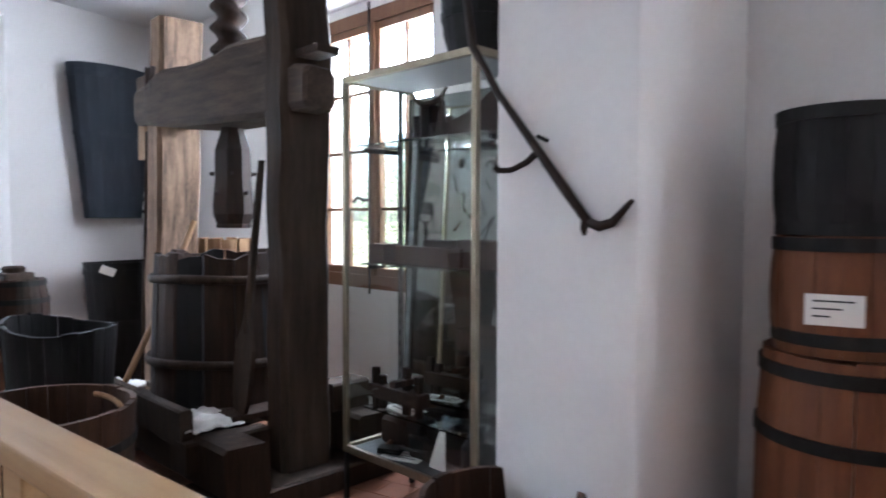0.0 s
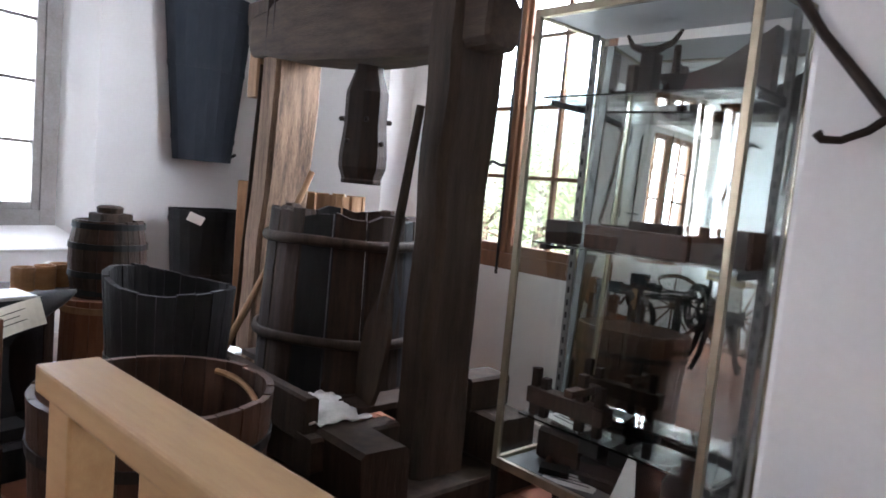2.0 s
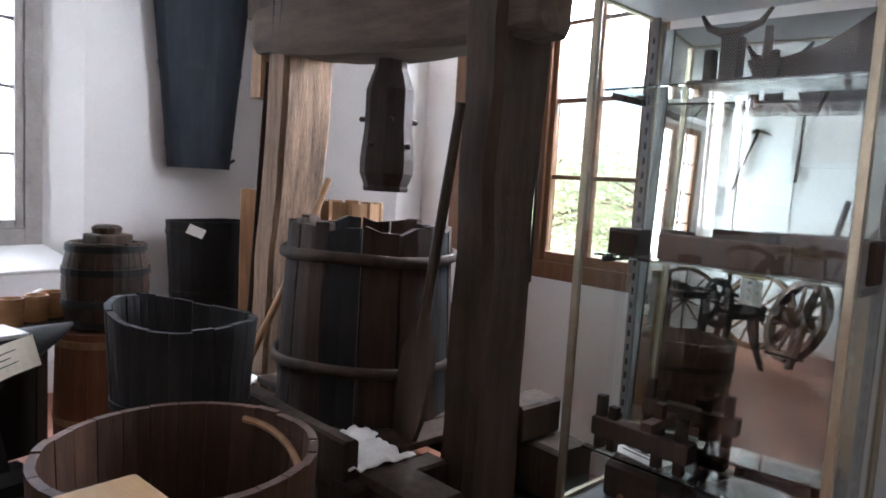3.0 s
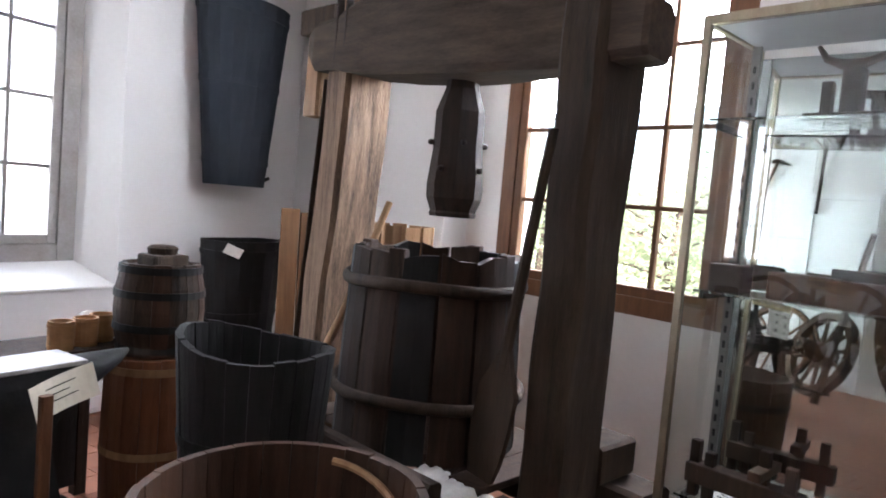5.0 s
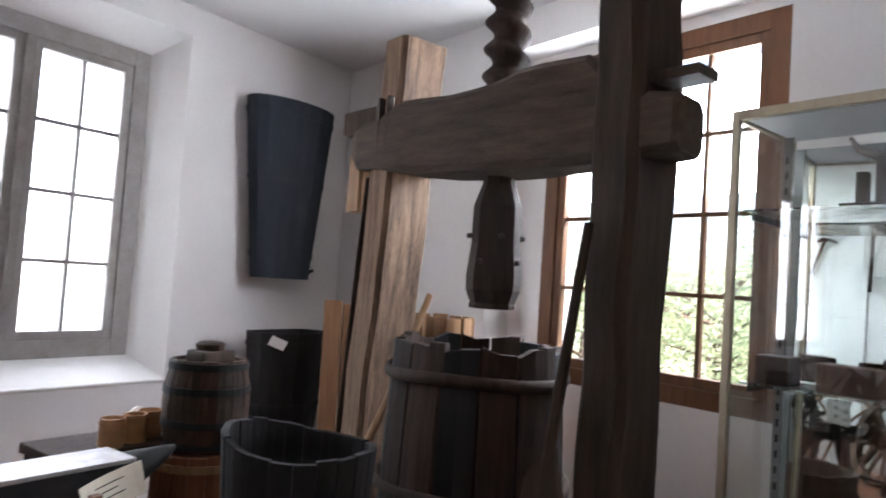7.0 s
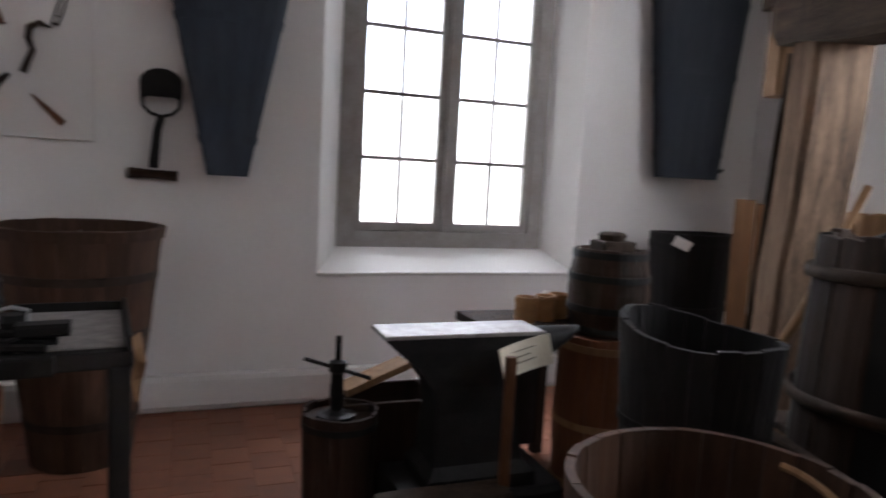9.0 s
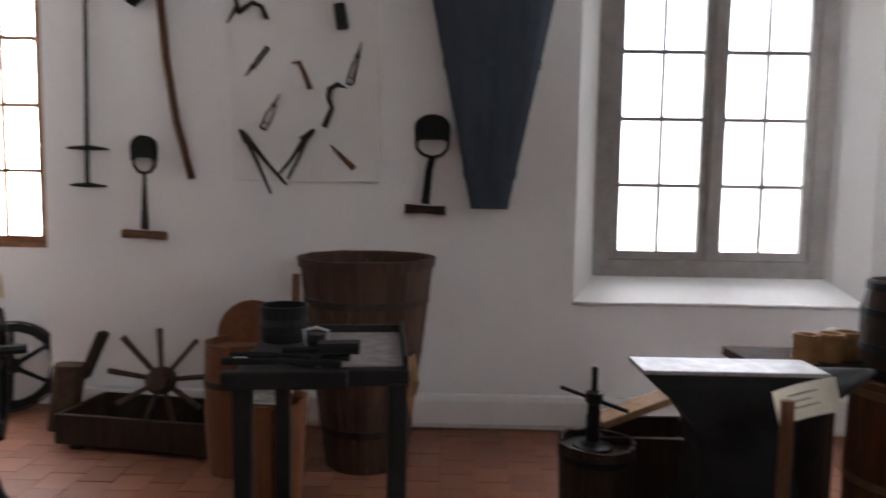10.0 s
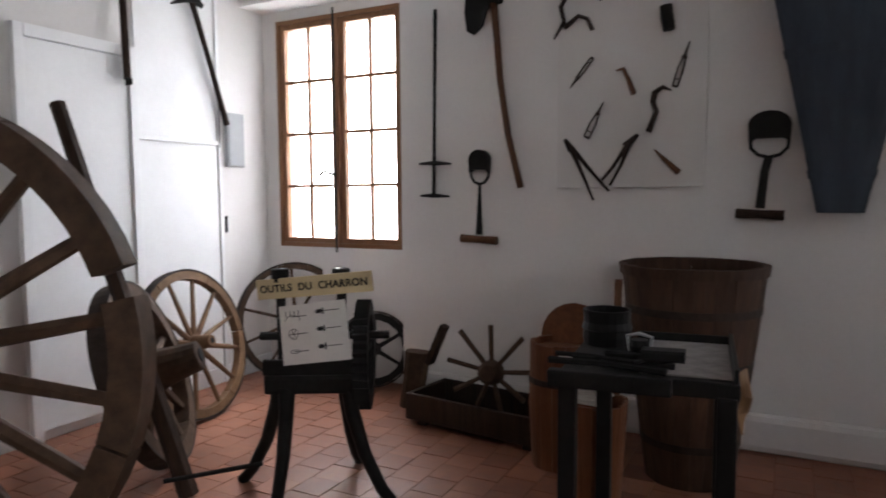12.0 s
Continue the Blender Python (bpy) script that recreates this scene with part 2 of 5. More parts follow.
def slab(outline, z0, z1, m=None):
    """A flat piece with the given outline in x and y, from z0 to z1."""
    bm = bmesh.new()
    rings(bm, [[(x, y, z0) for x, y in outline], [(x, y, z1) for x, y in outline]])
    if m is not None:
        bmesh.ops.transform(bm, matrix=m, verts=bm.verts)
    return bm


def timber(lo, hi, wob=0.012, cuts=8, bevel=0.012, seed=0.0):
    """A hewn timber, along its longest side, with uneven faces."""
    size = [hi[i] - lo[i] for i in range(3)]
    ax = size.index(max(size))
    o = [i for i in range(3) if i != ax]
    bm = bmesh.new()
    secs = []
    for k in range(cuts + 1):
        v = lo[ax] + size[ax] * k / cuts
        ring = []
        b = bevel
        a0, a1, b0, b1 = lo[o[0]], hi[o[0]], lo[o[1]], hi[o[1]]
        for q in ((a0 + b, b0), (a1 - b, b0), (a1, b0 + b), (a1, b1 - b), (a1 - b, b1), (a0 + b, b1), (a0, b1 - b), (a0, b0 + b)):
            p = [0, 0, 0]
            p[ax], p[o[0]], p[o[1]] = v, q[0], q[1]
            nv = noise.noise_vector(Vector(p) * 2.7 + Vector((seed, seed, seed)))
            p[o[0]] += nv[0] * wob
            p[o[1]] += nv[1] * wob
            ring.append(p)
        secs.append(ring)
    rings(bm, secs)
    return bm


def staves(parent, count, profile, thick, mat, sx=1.0, sy=1.0, gap=0.004, rim=None, name="stave", mats=None):
    """The staves of a tub or barrel, each a piece of its own. profile: (z, r) from the bottom up; rim lifts the top by angle."""
    rmax = max(r for z, r in profile)
    g = gap / rmax / 2
    for k in range(count):
        a0, a1 = 2 * math.pi * k / count + g, 2 * math.pi * (k + 1) / count - g
        j = random.uniform(-0.002, 0.002)
        bm = bmesh.new()
        secs = []
        for i, (z, r) in enumerate(profile):
            top = i == len(profile) - 1
            am = (a0 + a1) / 2
            zz = z + ((rim(am) if rim else 0) + random.uniform(-0.004, 0.004) if top else 0)
            lift = (lambda a: rim(a) - rim(am)) if rim and top else (lambda a: 0.0)
            ring = [((r + j) * sx * math.cos(a), (r + j) * sy * math.sin(a), zz + lift(a)) for a in (a0, am, a1)]
            ring += [((r + j - thick) * sx * math.cos(a), (r + j - thick) * sy * math.sin(a), zz + lift(a)) for a in (a1, am, a0)]
            secs.append(ring)
        rings(bm, secs)
        part(name, bm, mats[k % len(mats)] if mats else mat, parent)


def hoop(parent, r0, r1, z, h, t, mat, sx=1.0, sy=1.0, n=32, name="hoop"):
    bm = bmesh.new()
    rings(bm, [circle(r0, z, n, sx, sy), circle(r0 + t, z, n, sx, sy), circle(r1 + t, z + h, n, sx, sy), circle(r1, z + h, n, sx, sy)], loop=True)
    return part(name, bm, mat, parent)


def disc(parent, r, z0, z1, mat, name="bottom", sx=1.0, sy=1.0, n=24):
    return part(name, lathe([(r, z0), (r, z1)], n, sx, sy), mat, parent)


MB = pose(0.54, 0, 0, 0, 0, 166.52)   # the slanting east wall: x into the room, y along the wall, away from the corner


def at_wall(n, u, z=0.0, turn=0.0):
    return MB @ pose(n, u, z, 0, 0, turn)


# ---- structure ----
CEIL = 3.02
WEST, SOUTH = -6.86, -7.2
fl = new("floor", finish("floor", slab([(WEST - 0.3, SOUTH - 0.3), (-0.9, SOUTH - 0.3), (1.0, 0.6), (WEST - 0.3, 0.6)], -0.12, -0.006), GROUT))
tagged(fl, "mortar bed under worn terracotta floor tiles", "floor", kind="structure")
tagged(part("ceiling", slab([(WEST - 0.4, SOUTH - 0.4), (-0.75, SOUTH - 0.4), (1.15, 0.6), (WEST - 0.4, 0.6)], CEIL, CEIL + 0.2), CEILING), "plain white plastered ceiling", "ceiling", kind="structure")

W1 = (-2.50, -0.86, 0.735, 2.84)      # first window's mouth in the north wall
W1B = (-2.36, -1.00, 0.86, 2.70)
NC = (WEST, -5.48, 2.74)              # niche of the end window
bm = bmesh.new()
cube(bm, (-5.48, 0, 0), (W1[0], 0.5, CEIL))
cube(bm, (W1[0], 0, 0), (W1[1], 0.5, W1[2]))
cube(bm, (W1[0], 0, W1[3]), (W1[1], 0.5, CEIL))
cube(bm, (W1[1], 0, 0), (1.0, 0.5, CEIL))
cube(bm, (WEST - 0.4, 0, NC[2]), (-5.48, 0.5, CEIL))
C0, C1, CZ0, CZ1 = -6.73, -5.61, 0.965, 2.67
cube(bm, (WEST - 0.4, 0.25, 0), (C0, 0.5, NC[2]))
cube(bm, (C1, 0.25, 0), (-5.48, 0.5, NC[2]))
cube(bm, (C0, 0.25, 0), (C1, 0.5, CZ0))
cube(bm, (C0, 0.25, CZ1), (C1, 0.5, NC[2]))
north = tagged(part("wall_north", bm, PLASTER), "white plastered north wall with deep window openings", "wall", kind="structure")
bm = bmesh.new()
fr = [(W1[0], 0, W1[2]), (W1[1], 0, W1[2]), (W1[1], 0, W1[3]), (W1[0], 0, W1[3])]
bk = [(W1B[0], 0.2, W1B[2]), (W1B[1], 0.2, W1B[2]), (W1B[1], 0.2, W1B[3]), (W1B[0], 0.2, W1B[3])]
ot = [(W1B[0], 0.5, W1B[2]), (W1B[1], 0.5, W1B[2]), (W1B[1], 0.5, W1B[3]), (W1B[0], 0.5, W1B[3])]
fo = [(W1[0], 0.5, W1[2]), (W1[1], 0.5, W1[2]), (W1[1], 0.5, W1[3]), (W1[0], 0.5, W1[3])]
rings(bm, [fr, bk, ot, fo], caps=False)
tagged(part("window_reveal", bm, PLASTER), "splayed white plaster window reveal with sloping sill", "reveal", kind="structure")

tagged(part("window_sill", timber((W1[0] - 0.004, -0.012, W1[2] - 0.016), (W1[1] + 0.004, 0.05, W1[2] + 0.006), 0.004, 24, 0.006, 3.0), PLASTER), "worn white plaster sill edge below the window", "sill", kind="structure")

WB0, WB1, WBZ0, WBZ1 = 1.89, 3.25, 0.91, 2.74
bm = bmesh.new()
for lo, hi in (((-0.5, -0.5, 0), (0, 1.64, CEIL)), ((-0.5, 3.34, 0), (0, 6.4, CEIL)), ((-0.5, 7.4, 0), (0, 7.85, CEIL)), ((-0.5, 6.4, 0), (0, 7.4, 0.9)), ((-0.5, 6.4, 2.7), (0, 7.4, CEIL)), ((-0.5, 1.64, 2.80), (0, 3.34, CEIL)),
               ((-0.5, 1.64, 0), (-0.2, WB0, 2.80)), ((-0.5, WB1, 0), (-0.2, 3.34, 2.80)), ((-0.5, WB0, 0), (-0.2, WB1, WBZ0)), ((-0.5, WB0, WBZ1), (-0.2, WB1, 2.80))):
    cube(bm, lo, hi)
east = tagged(part("wall_east", bm, PLASTER), "white plastered east wall with a window niche", "wall", kind="structure")
east.matrix_basis = MB
pier = tagged(part("wall_pier", solid((0.002, 4.48, 0), (0.81, 5.03, CEIL), 0.02), PLASTER), "white plastered wall pier", "wall", kind="structure")
pier.matrix_basis = MB
tagged(part("wall_west", solid((WEST - 0.4, SOUTH - 0.4, 0), (WEST, 0.25, CEIL)), PLASTER), "white plastered west wall", "wall", kind="structure")
# closes the room out of view; its beige is picked to cut the bounce
tagged(part("wall_south", solid((WEST, SOUTH - 0.4, 0), (-1.2, SOUTH, CEIL)), BEIGE), "plain unseen south wall, coloured beige to weaken bounced light", "wall", kind="structure")


def window(name, m, w, z0, z1, fw, mat, label, rows, bolt_rod=True, sw=0.05, ms=0.05):
    """Casement window: x along the wall, y outwards, sill at z0. Frame, two sashes, glazing bars and every pane."""
    win = thing(name, m, label, "window", kind="structure")
    bm = bmesh.new()
    cube(bm, (0, 0, z0), (fw, 0.09, z1), 0.004), cube(bm, (w - fw, 0, z0), (w, 0.09, z1), 0.004)
    cube(bm, (fw, 0, z0), (w - fw, 0.09, z0 + fw), 0.004), cube(bm, (fw, 0, z1 - fw), (w - fw, 0.09, z1), 0.004)
    part("window_frame", bm, mat, win)
    mid = w / 2
    lo, hi = z0 + fw, z1 - fw
    for a, b, sa, sb in ((fw, mid, sw, ms), (mid, w - fw, ms, sw)):
        bm = bmesh.new()
        cube(bm, (a, 0.012, lo), (a + sa, 0.062, hi), 0.005), cube(bm, (b - sb, 0.012, lo), (b, 0.062, hi), 0.005)
        cube(bm, (a + sa, 0.012, lo), (b - sb, 0.062, lo + sw), 0.005), cube(bm, (a + sa, 0.012, hi - sw), (b - sb, 0.062, hi), 0.005)
        sash = part("sash", bm, mat, win)
        x0, x1, y0, y1 = a + sa, b - sb, lo + sw, hi - sw
        xm = (x0 + x1) / 2
        part("glazing_bar", solid((xm - 0.011, 0.02, y0), (xm + 0.011, 0.054, y1), 0.003), mat, sash)
        for k in range(1, rows):
            z = y0 + (y1 - y0) * k / rows
            part("glazing_bar", solid((x0, 0.022, z - 0.011), (x1, 0.052, z + 0.011), 0.003), mat, sash)
        for k in range(rows):
            za, zb = y0 + (y1 - y0) * k / rows, y0 + (y1 - y0) * (k + 1) / rows
            for xa, xb in ((x0, xm), (xm, x1)):
                g = part("pane", solid((xa, 0.036, za), (xb, 0.040, zb)), GLASS, sash)
                g.visible_shadow = False
    part("meeting_bead", solid((mid - 0.022, -0.012, lo), (mid + 0.022, 0.012, hi), 0.006), mat, win)
    if not bolt_rod:
        return win
    bm = rod([(mid, -0.035, z0 - 0.03), (mid, -0.035, z1 + 0.03)], 0.008)
    bolt = part("espagnolette_rod", bm, IRON, win, "dark iron espagnolette rod")
    hz = z0 + (z1 - z0) * 0.32
    part("window_handle", rod([(mid, -0.03, hz), (mid - 0.02, -0.07, hz), (mid - 0.07, -0.075, hz + 0.02), (mid - 0.12, -0.07, hz - 0.01)], [0.012, 0.01, 0.009, 0.012]), IRON, win, "curled iron window handle")
    return win


window("window_1", pose(W1B[0], 0.2, 0), W1B[1] - W1B[0], W1B[2], W1B[3], 0.10, WINGREY, "grey-white painted casement window with small panes, darkened as if backlit", 4, False, 0.05, 0.07)
window("window_2", pose(C0, 0.25, 0), C1 - C0, CZ0, CZ1, 0.032, FRAMEWOOD, "varnished brown wooden casement window", 4, True, 0.038, 0.06)
window("window_3", MB @ pose(-0.2, WB0, 0, 0, 0, 90), WB1 - WB0, WBZ0, WBZ1, 0.09, DARKFRAME, "dark brown wooden casement window in a niche", 4)

window("window_4", MB @ pose(-0.25, 6.4, 0, 0, 0, 90), 1.0, 0.9, 2.7, 0.07, FRAMEWOOD, "brown wooden casement window near the barrels", 4)

# plinth along the walls
bm = bmesh.new()
cube(bm, (-5.40, -0.055, 0), (0.45, -0.0015, 0.20), 0.035)
tagged(part("baseboard", bm, PLASTER), "white painted plinth with worn top edge", "baseboard", kind="structure")
bm = bmesh.new()
cube(bm, (-0.1985, 1.70, 0), (-0.16, 3.33, 0.12), 0.01)
b2 = tagged(part("baseboard", bm, WHITE), "low white plinth under the niche window", "baseboard", kind="structure")
b2.matrix_basis = MB

window_lamp(look((-1.67, 0.32, 1.8), (-1.67, -5, 1.8)), 1.2, 1.7, 5.5)
window_lamp(look((-1.67, 1.7, 3.7), (-1.67, -0.6, 1.0)), 2.2, 1.4, 34)
window_lamp(look((-6.17, 0.38, 1.8), (-6.17, -5, 1.8)), 1.0, 1.6, 13)
window_lamp(look((-6.17, 1.6, 3.6), (-6.0, -0.8, 1.0)), 1.8, 1.4, 58)
window_lamp(MB @ look((-1.5, 2.57, 4.3), (0.5, 2.57, 1.2)), 2.4, 1.8, 80)
window_lamp(MB @ look((-0.36, 2.57, 2.27), (5, 2.57, 2.2)), 1.2, 0.66, 13)
window_lamp(MB @ look((-0.36, 6.9, 1.8), (5, 6.3, 1.5)), 0.9, 1.6, 18)

# ---- the press ----
def screw_mesh(r, depth, pitch, z0, z1, n=28, step=0.011):
    bm = bmesh.new()
    secs = []
    z = z0
    while z <= z1:
        secs.append([((r + depth * math.sin(a + 2 * math.pi * z / pitch)) * math.cos(a), (r + depth * math.sin(a + 2 * math.pi * z / pitch)) * math.sin(a), z)
                     for a in (2 * math.pi * k / n for k in range(n))])
        z += step
    rings(bm, secs)
    return bm


press = thing("wine_press", at_wall(0.745, 2.45), "old oak wine press with hewn posts and a wooden screw", "wine press")
def lean(bm, low, high, top):
    """Let an upright piece lean along the wall: its foot moved by low, its head at top by high."""
    for v in bm.verts:
        v.co.y += low + (high - low) * v.co.z / top
    return bm


part("post", lean(timber((-0.11, -0.755, 0), (0.165, -0.575, 2.60), 0.014, 30, 0.022, 1.0), -0.17, 0.05, 2.6), PALEOAK, press, "pale weathered oak post")
part("post_crack", lean(timber((0.13, -0.768, 0.30), (0.172, -0.760, 1.92), 0.004, 24, 0.002, 2.0), -0.17, 0.05, 2.6), OLDWOOD, press, "dark split along the oak post")
part("post", lean(timber((-0.17, 0.545, 0), (0.115, 0.735, 2.53), 0.022, 34, 0.03, 5.0), -0.004, 0.012, 2.5), OLDWOOD, press, "dark tarred oak post")
bm = bmesh.new()
secs = []
for k, (u, zb, zt, na, nb) in enumerate(((-0.90, 2.02, 2.17, 0.0, 0.19), (-0.82, 1.96, 2.20, -0.05, 0.215), (-0.66, 1.95, 2.20, -0.08, 0.22), (-0.57, 1.93, 2.23, -0.1, 0.22), (-0.46, 1.92, 2.25, -0.1, 0.215), (-0.35, 1.91, 2.255, -0.11, 0.20), (-0.18, 1.90, 2.25, -0.11, 0.185),
                                       (0.0, 1.89, 2.255, -0.12, 0.17), (0.12, 1.886, 2.275, -0.12, 0.155), (0.2, 1.884, 2.30, -0.12, 0.145), (0.3, 1.885, 2.305, -0.12, 0.13), (0.5, 1.885, 2.30, -0.11, 0.10), (0.62, 1.885, 2.18, -0.10, 0.09), (0.74, 1.89, 2.12, -0.10, 0.085), (0.86, 1.895, 2.10, -0.10, 0.08), (0.88, 1.90, 2.09, -0.09, 0.07))):
    ring = []
    for x, z in ((na + 0.02, zb), (nb - 0.02, zb), (nb, zb + 0.03), (nb, zt - 0.03), (nb - 0.03, zt), (na + 0.03, zt), (na, zt - 0.03), (na, zb + 0.03)):
        v = noise.noise_vector(Vector((x * 3, u * 3, z * 3)))
        ring.append((x + v[0] * 0.012, u, z + v[1] * 0.015))
    secs.append(ring)
rings(bm, secs)
beam = part("cross_beam", bm, BEAMWOOD, press, "thick grey-brown hewn cross beam")
part("tenon", timber((0.0, -1.2, 2.20), (0.06, -0.89, 2.33), 0.006, 4, 0.006), OLDWOOD, press)
part("tenon", solid((-0.08, 0.74, 2.152), (0.05, 0.93, 2.19), 0.004), OLDWOOD, press)
part("wedge_block", timber((0.03, -1.03, 1.76), (0.12, -0.90, 2.16), 0.008, 8, 0.014), PALEPINE, press, "pale wooden block")
part("screw", screw_mesh(0.084, 0.022, 0.12, 2.20, 2.98), DARKSTAVE, press, "dark carved wooden screw")
bm = lathe([(0.068, 1.90), (0.072, 1.86), (0.105, 1.765), (0.106, 1.60), (0.120, 1.46), (0.119, 1.40), (0.098, 1.345), (0.102, 1.335), (0.098, 1.32)], 8)
part("screw_head", bm, DARKSTAVE, press, "octagonal carved wooden screw head").matrix_basis = pose(-0.03, -0.03, 0)
for k in range(8):
    a = math.pi / 4 * k + 0.2
    part("stud", lathe([(0.012, 0), (0.012, 0.02), (0.005, 0.026)], 6), RUST, press).matrix_basis = pose(-0.03 + 0.104 * math.cos(a), -0.03 + 0.104 * math.sin(a), 1.52 + 0.11 * (k % 2), 0, 90, math.degrees(a))
for k in (0.03, 0.10):
    part("iron_strap", solid((0.19, -0.66 + k, 1.97), (0.226, -0.648 + k, 2.29), 0.003), RUST, press)
part("sill_timber", timber((0.28, -0.95, 0.12), (0.50, 0.86, 0.36), 0.02, 10, 0.02, 3.0), OLDWOOD, press)
part("sill_timber", timber((-0.46, -0.95, 0.12), (-0.24, 0.86, 0.36), 0.02, 10, 0.02, 7.0), OLDWOOD, press)
part("foot_timber", timber((-0.55, -0.86, 0.0), (0.62, -0.48, 0.12), 0.01, 6, 0.012, 2.0), OLDWOOD, press)
part("foot_timber", timber((-0.55, 0.50, 0.0), (0.62, 0.85, 0.12), 0.01, 6, 0.012, 4.0), OLDWOOD, press)
part("tie_timber", timber((-0.42, 0.56, 0.362), (-0.18, 0.72, 0.51), 0.008, 4, 0.012, 4.0), OLDWOOD, press)
part("tie_timber", timber((0.13, 0.50, 0.2), (0.56, 0.62, 0.34), 0.01, 6, 0.012, 9.0), OLDWOOD, press)
for k in range(7):
    part("bed_plank", solid((-0.24, -0.56 + k * 0.155, 0.362), (0.28, -0.41 + k * 0.155, 0.392), 0.006), DARKSTAVE, press)
part("trough_side", timber((0.50, -0.98, 0.30), (0.56, 0.55, 0.48), 0.012, 8, 0.01, 8.0), OLDWOOD, press, "rough dark trough board")

basket = thing("press_basket", at_wall(0.80, 2.44, 0.394), "dark slatted press basket with iron hoops", "press basket")
staves(basket, 15, [(0.0, 0.385), (0.4, 0.372), (0.78, 0.352)], 0.035, DARKSTAVE, gap=0.014, rim=lambda t: 0.009 * math.sin(9 * t) + 0.010 * math.sin(23 * t), name="slat", mats=[DARKSTAVE, BLACKWOOD, DARKSTAVE])
for z in (0.20, 0.64):
    r = 0.385 - 0.042 * z / 0.78
    bm = bmesh.new()
    rings(bm, [[((r + 0.022 + 0.016 * math.cos(b)) * math.cos(a), (r + 0.022 + 0.016 * math.cos(b)) * math.sin(a), z + 0.022 + 0.024 * math.sin(b) + 0.006 * math.sin(3 * a)) for b in (2 * math.pi * q / 8 for q in range(8))] for a in (2 * math.pi * k / 40 for k in range(40))], loop=True)
    part("hoop", bm, OLDWOOD, basket, "rounded worn wooden hoop", smooth=True)
disc(basket, 0.33, 0.0, 0.03, DARKSTAVE, "bottom")
for k, a in enumerate((20, 100, 195, 290)):
    part("brace_post", solid((-0.022, -0.034, 0.0), (0.020, 0.034, 0.80), 0.006, pose(0.366 * math.cos(radians(a)), 0.366 * math.sin(radians(a)), 0, 0, -2.4, a)), DARKSTAVE, basket)

inner = thing("wooden_press_cage", at_wall(0.42, 1.72), "pale wooden staves of a small press cage behind the basket", "press cage")
staves(inner, 12, [(0.0, 0.20), (1.24, 0.20)], 0.022, PALEPINE, gap=0.02)
hoop(inner, 0.202, 0.202, 0.9, 0.03, 0.01, RUST)
hoop(inner, 0.202, 0.202, 0.3, 0.03, 0.01, RUST)

cloth = bmesh.new()
for cx, cy, sx, sy in ((0.0, 0.0, 0.15, 0.11), (-0.05, -0.12, 0.10, 0.07)):
    n = 12
    grid = [[cloth.verts.new((cx + sx * (i / n * 2 - 1), cy + sy * (j / n * 2 - 1), 0.012 + 0.045 * abs(noise.noise(Vector((cx + i * 0.4, cy + j * 0.4, 2.2)))) + 0.03 * max(0, 1 - ((i - 6) ** 2 + (j - 6) ** 2) / 30))) for j in range(n + 1)] for i in range(n + 1)]
    for i in range(n):
        for j in range(n):
            cloth.faces.new((grid[i][j], grid[i + 1][j], grid[i + 1][j + 1], grid[i][j + 1]))
c1 = tagged(part("white_cloth", cloth, RAG, smooth=True), "crumpled white cloth lying on the press timber", "cloth")
c1.matrix_basis = at_wall(1.13, 2.90, 0.352)
sol = c1.modifiers.new("thick", "SOLIDIFY")
sol.thickness = 0.006
c2 = copy_thing(c1, at_wall(1.15, 1.86, 0.352, 40))

st = thing("stirring_stick", Matrix(), "round wooden stick leaning on the press basket", "stick")
part("shaft", rod([MB @ Vector((1.34, 2.02, 0.14)), MB @ Vector((1.0, 2.08, 0.86)), MB @ Vector((0.80, 2.10, 1.36))], [0.019, 0.018, 0.016]), PALEPINE, st)

pad = thing("wooden_paddle", at_wall(0.90, 3.02, 1.66), "dark wooden paddle leaning on the press post", "paddle")
a, b = Vector((0.0, 0.035, 0)), Vector((0.05, -0.11, -1.26))
part("handle", rod([a, a.lerp(b, 0.35), a.lerp(b, 0.68)], [0.017, 0.02, 0.024]), OLDWOOD, pad)
axis = (b - a).normalized()
side = axis.cross(Vector((1, 0, 0.1))).normalized()
nor = axis.cross(side)
bm = bmesh.new()
secs = []
for f, w in ((0.62, 0.02), (0.68, 0.05), (0.74, 0.085), (0.84, 0.085), (0.94, 0.075), (1.0, 0.055)):
    p = a.lerp(b, f)
    secs.append([p + side * w + nor * 0.012, p - side * w + nor * 0.012, p - side * w - nor * 0.012, p + side * w - nor * 0.012])
rings(bm, secs)
part("blade", bm, OLDWOOD, pad)

pl = thing("stave_planks", Matrix(), "two brown wooden planks standing beside the press", "planks")
for dx, h in ((-0.1, 1.27), (0.06, 1.25)):
    m = pose(-0.22 + dx * 0.62, -0.86 - dx * 0.38, 0, -3, 0, -32)
    part("plank", solid((-0.055, -0.012, 0), (0.055, 0.012, h), 0.004, m), PLANKWOOD, pl)

# ---- vessels before the press ----
tub = thing("round_tub", pose(-2.05, -2.60, 0), "wide brown staved tub, empty, with worn pale rim", "tub")
staves(tub, 26, [(0.0, 0.315), (0.35, 0.333), (0.66, 0.347)], 0.024, BROWNSTAVE, gap=0.003)
disc(tub, 0.30, 0.05, 0.08, BROWNSTAVE)
for z in (0.12, 0.5):
    hoop(tub, 0.317 + 0.05 * z, 0.319 + 0.05 * z, z, 0.035, 0.005, IRON)
bm = bmesh.new()
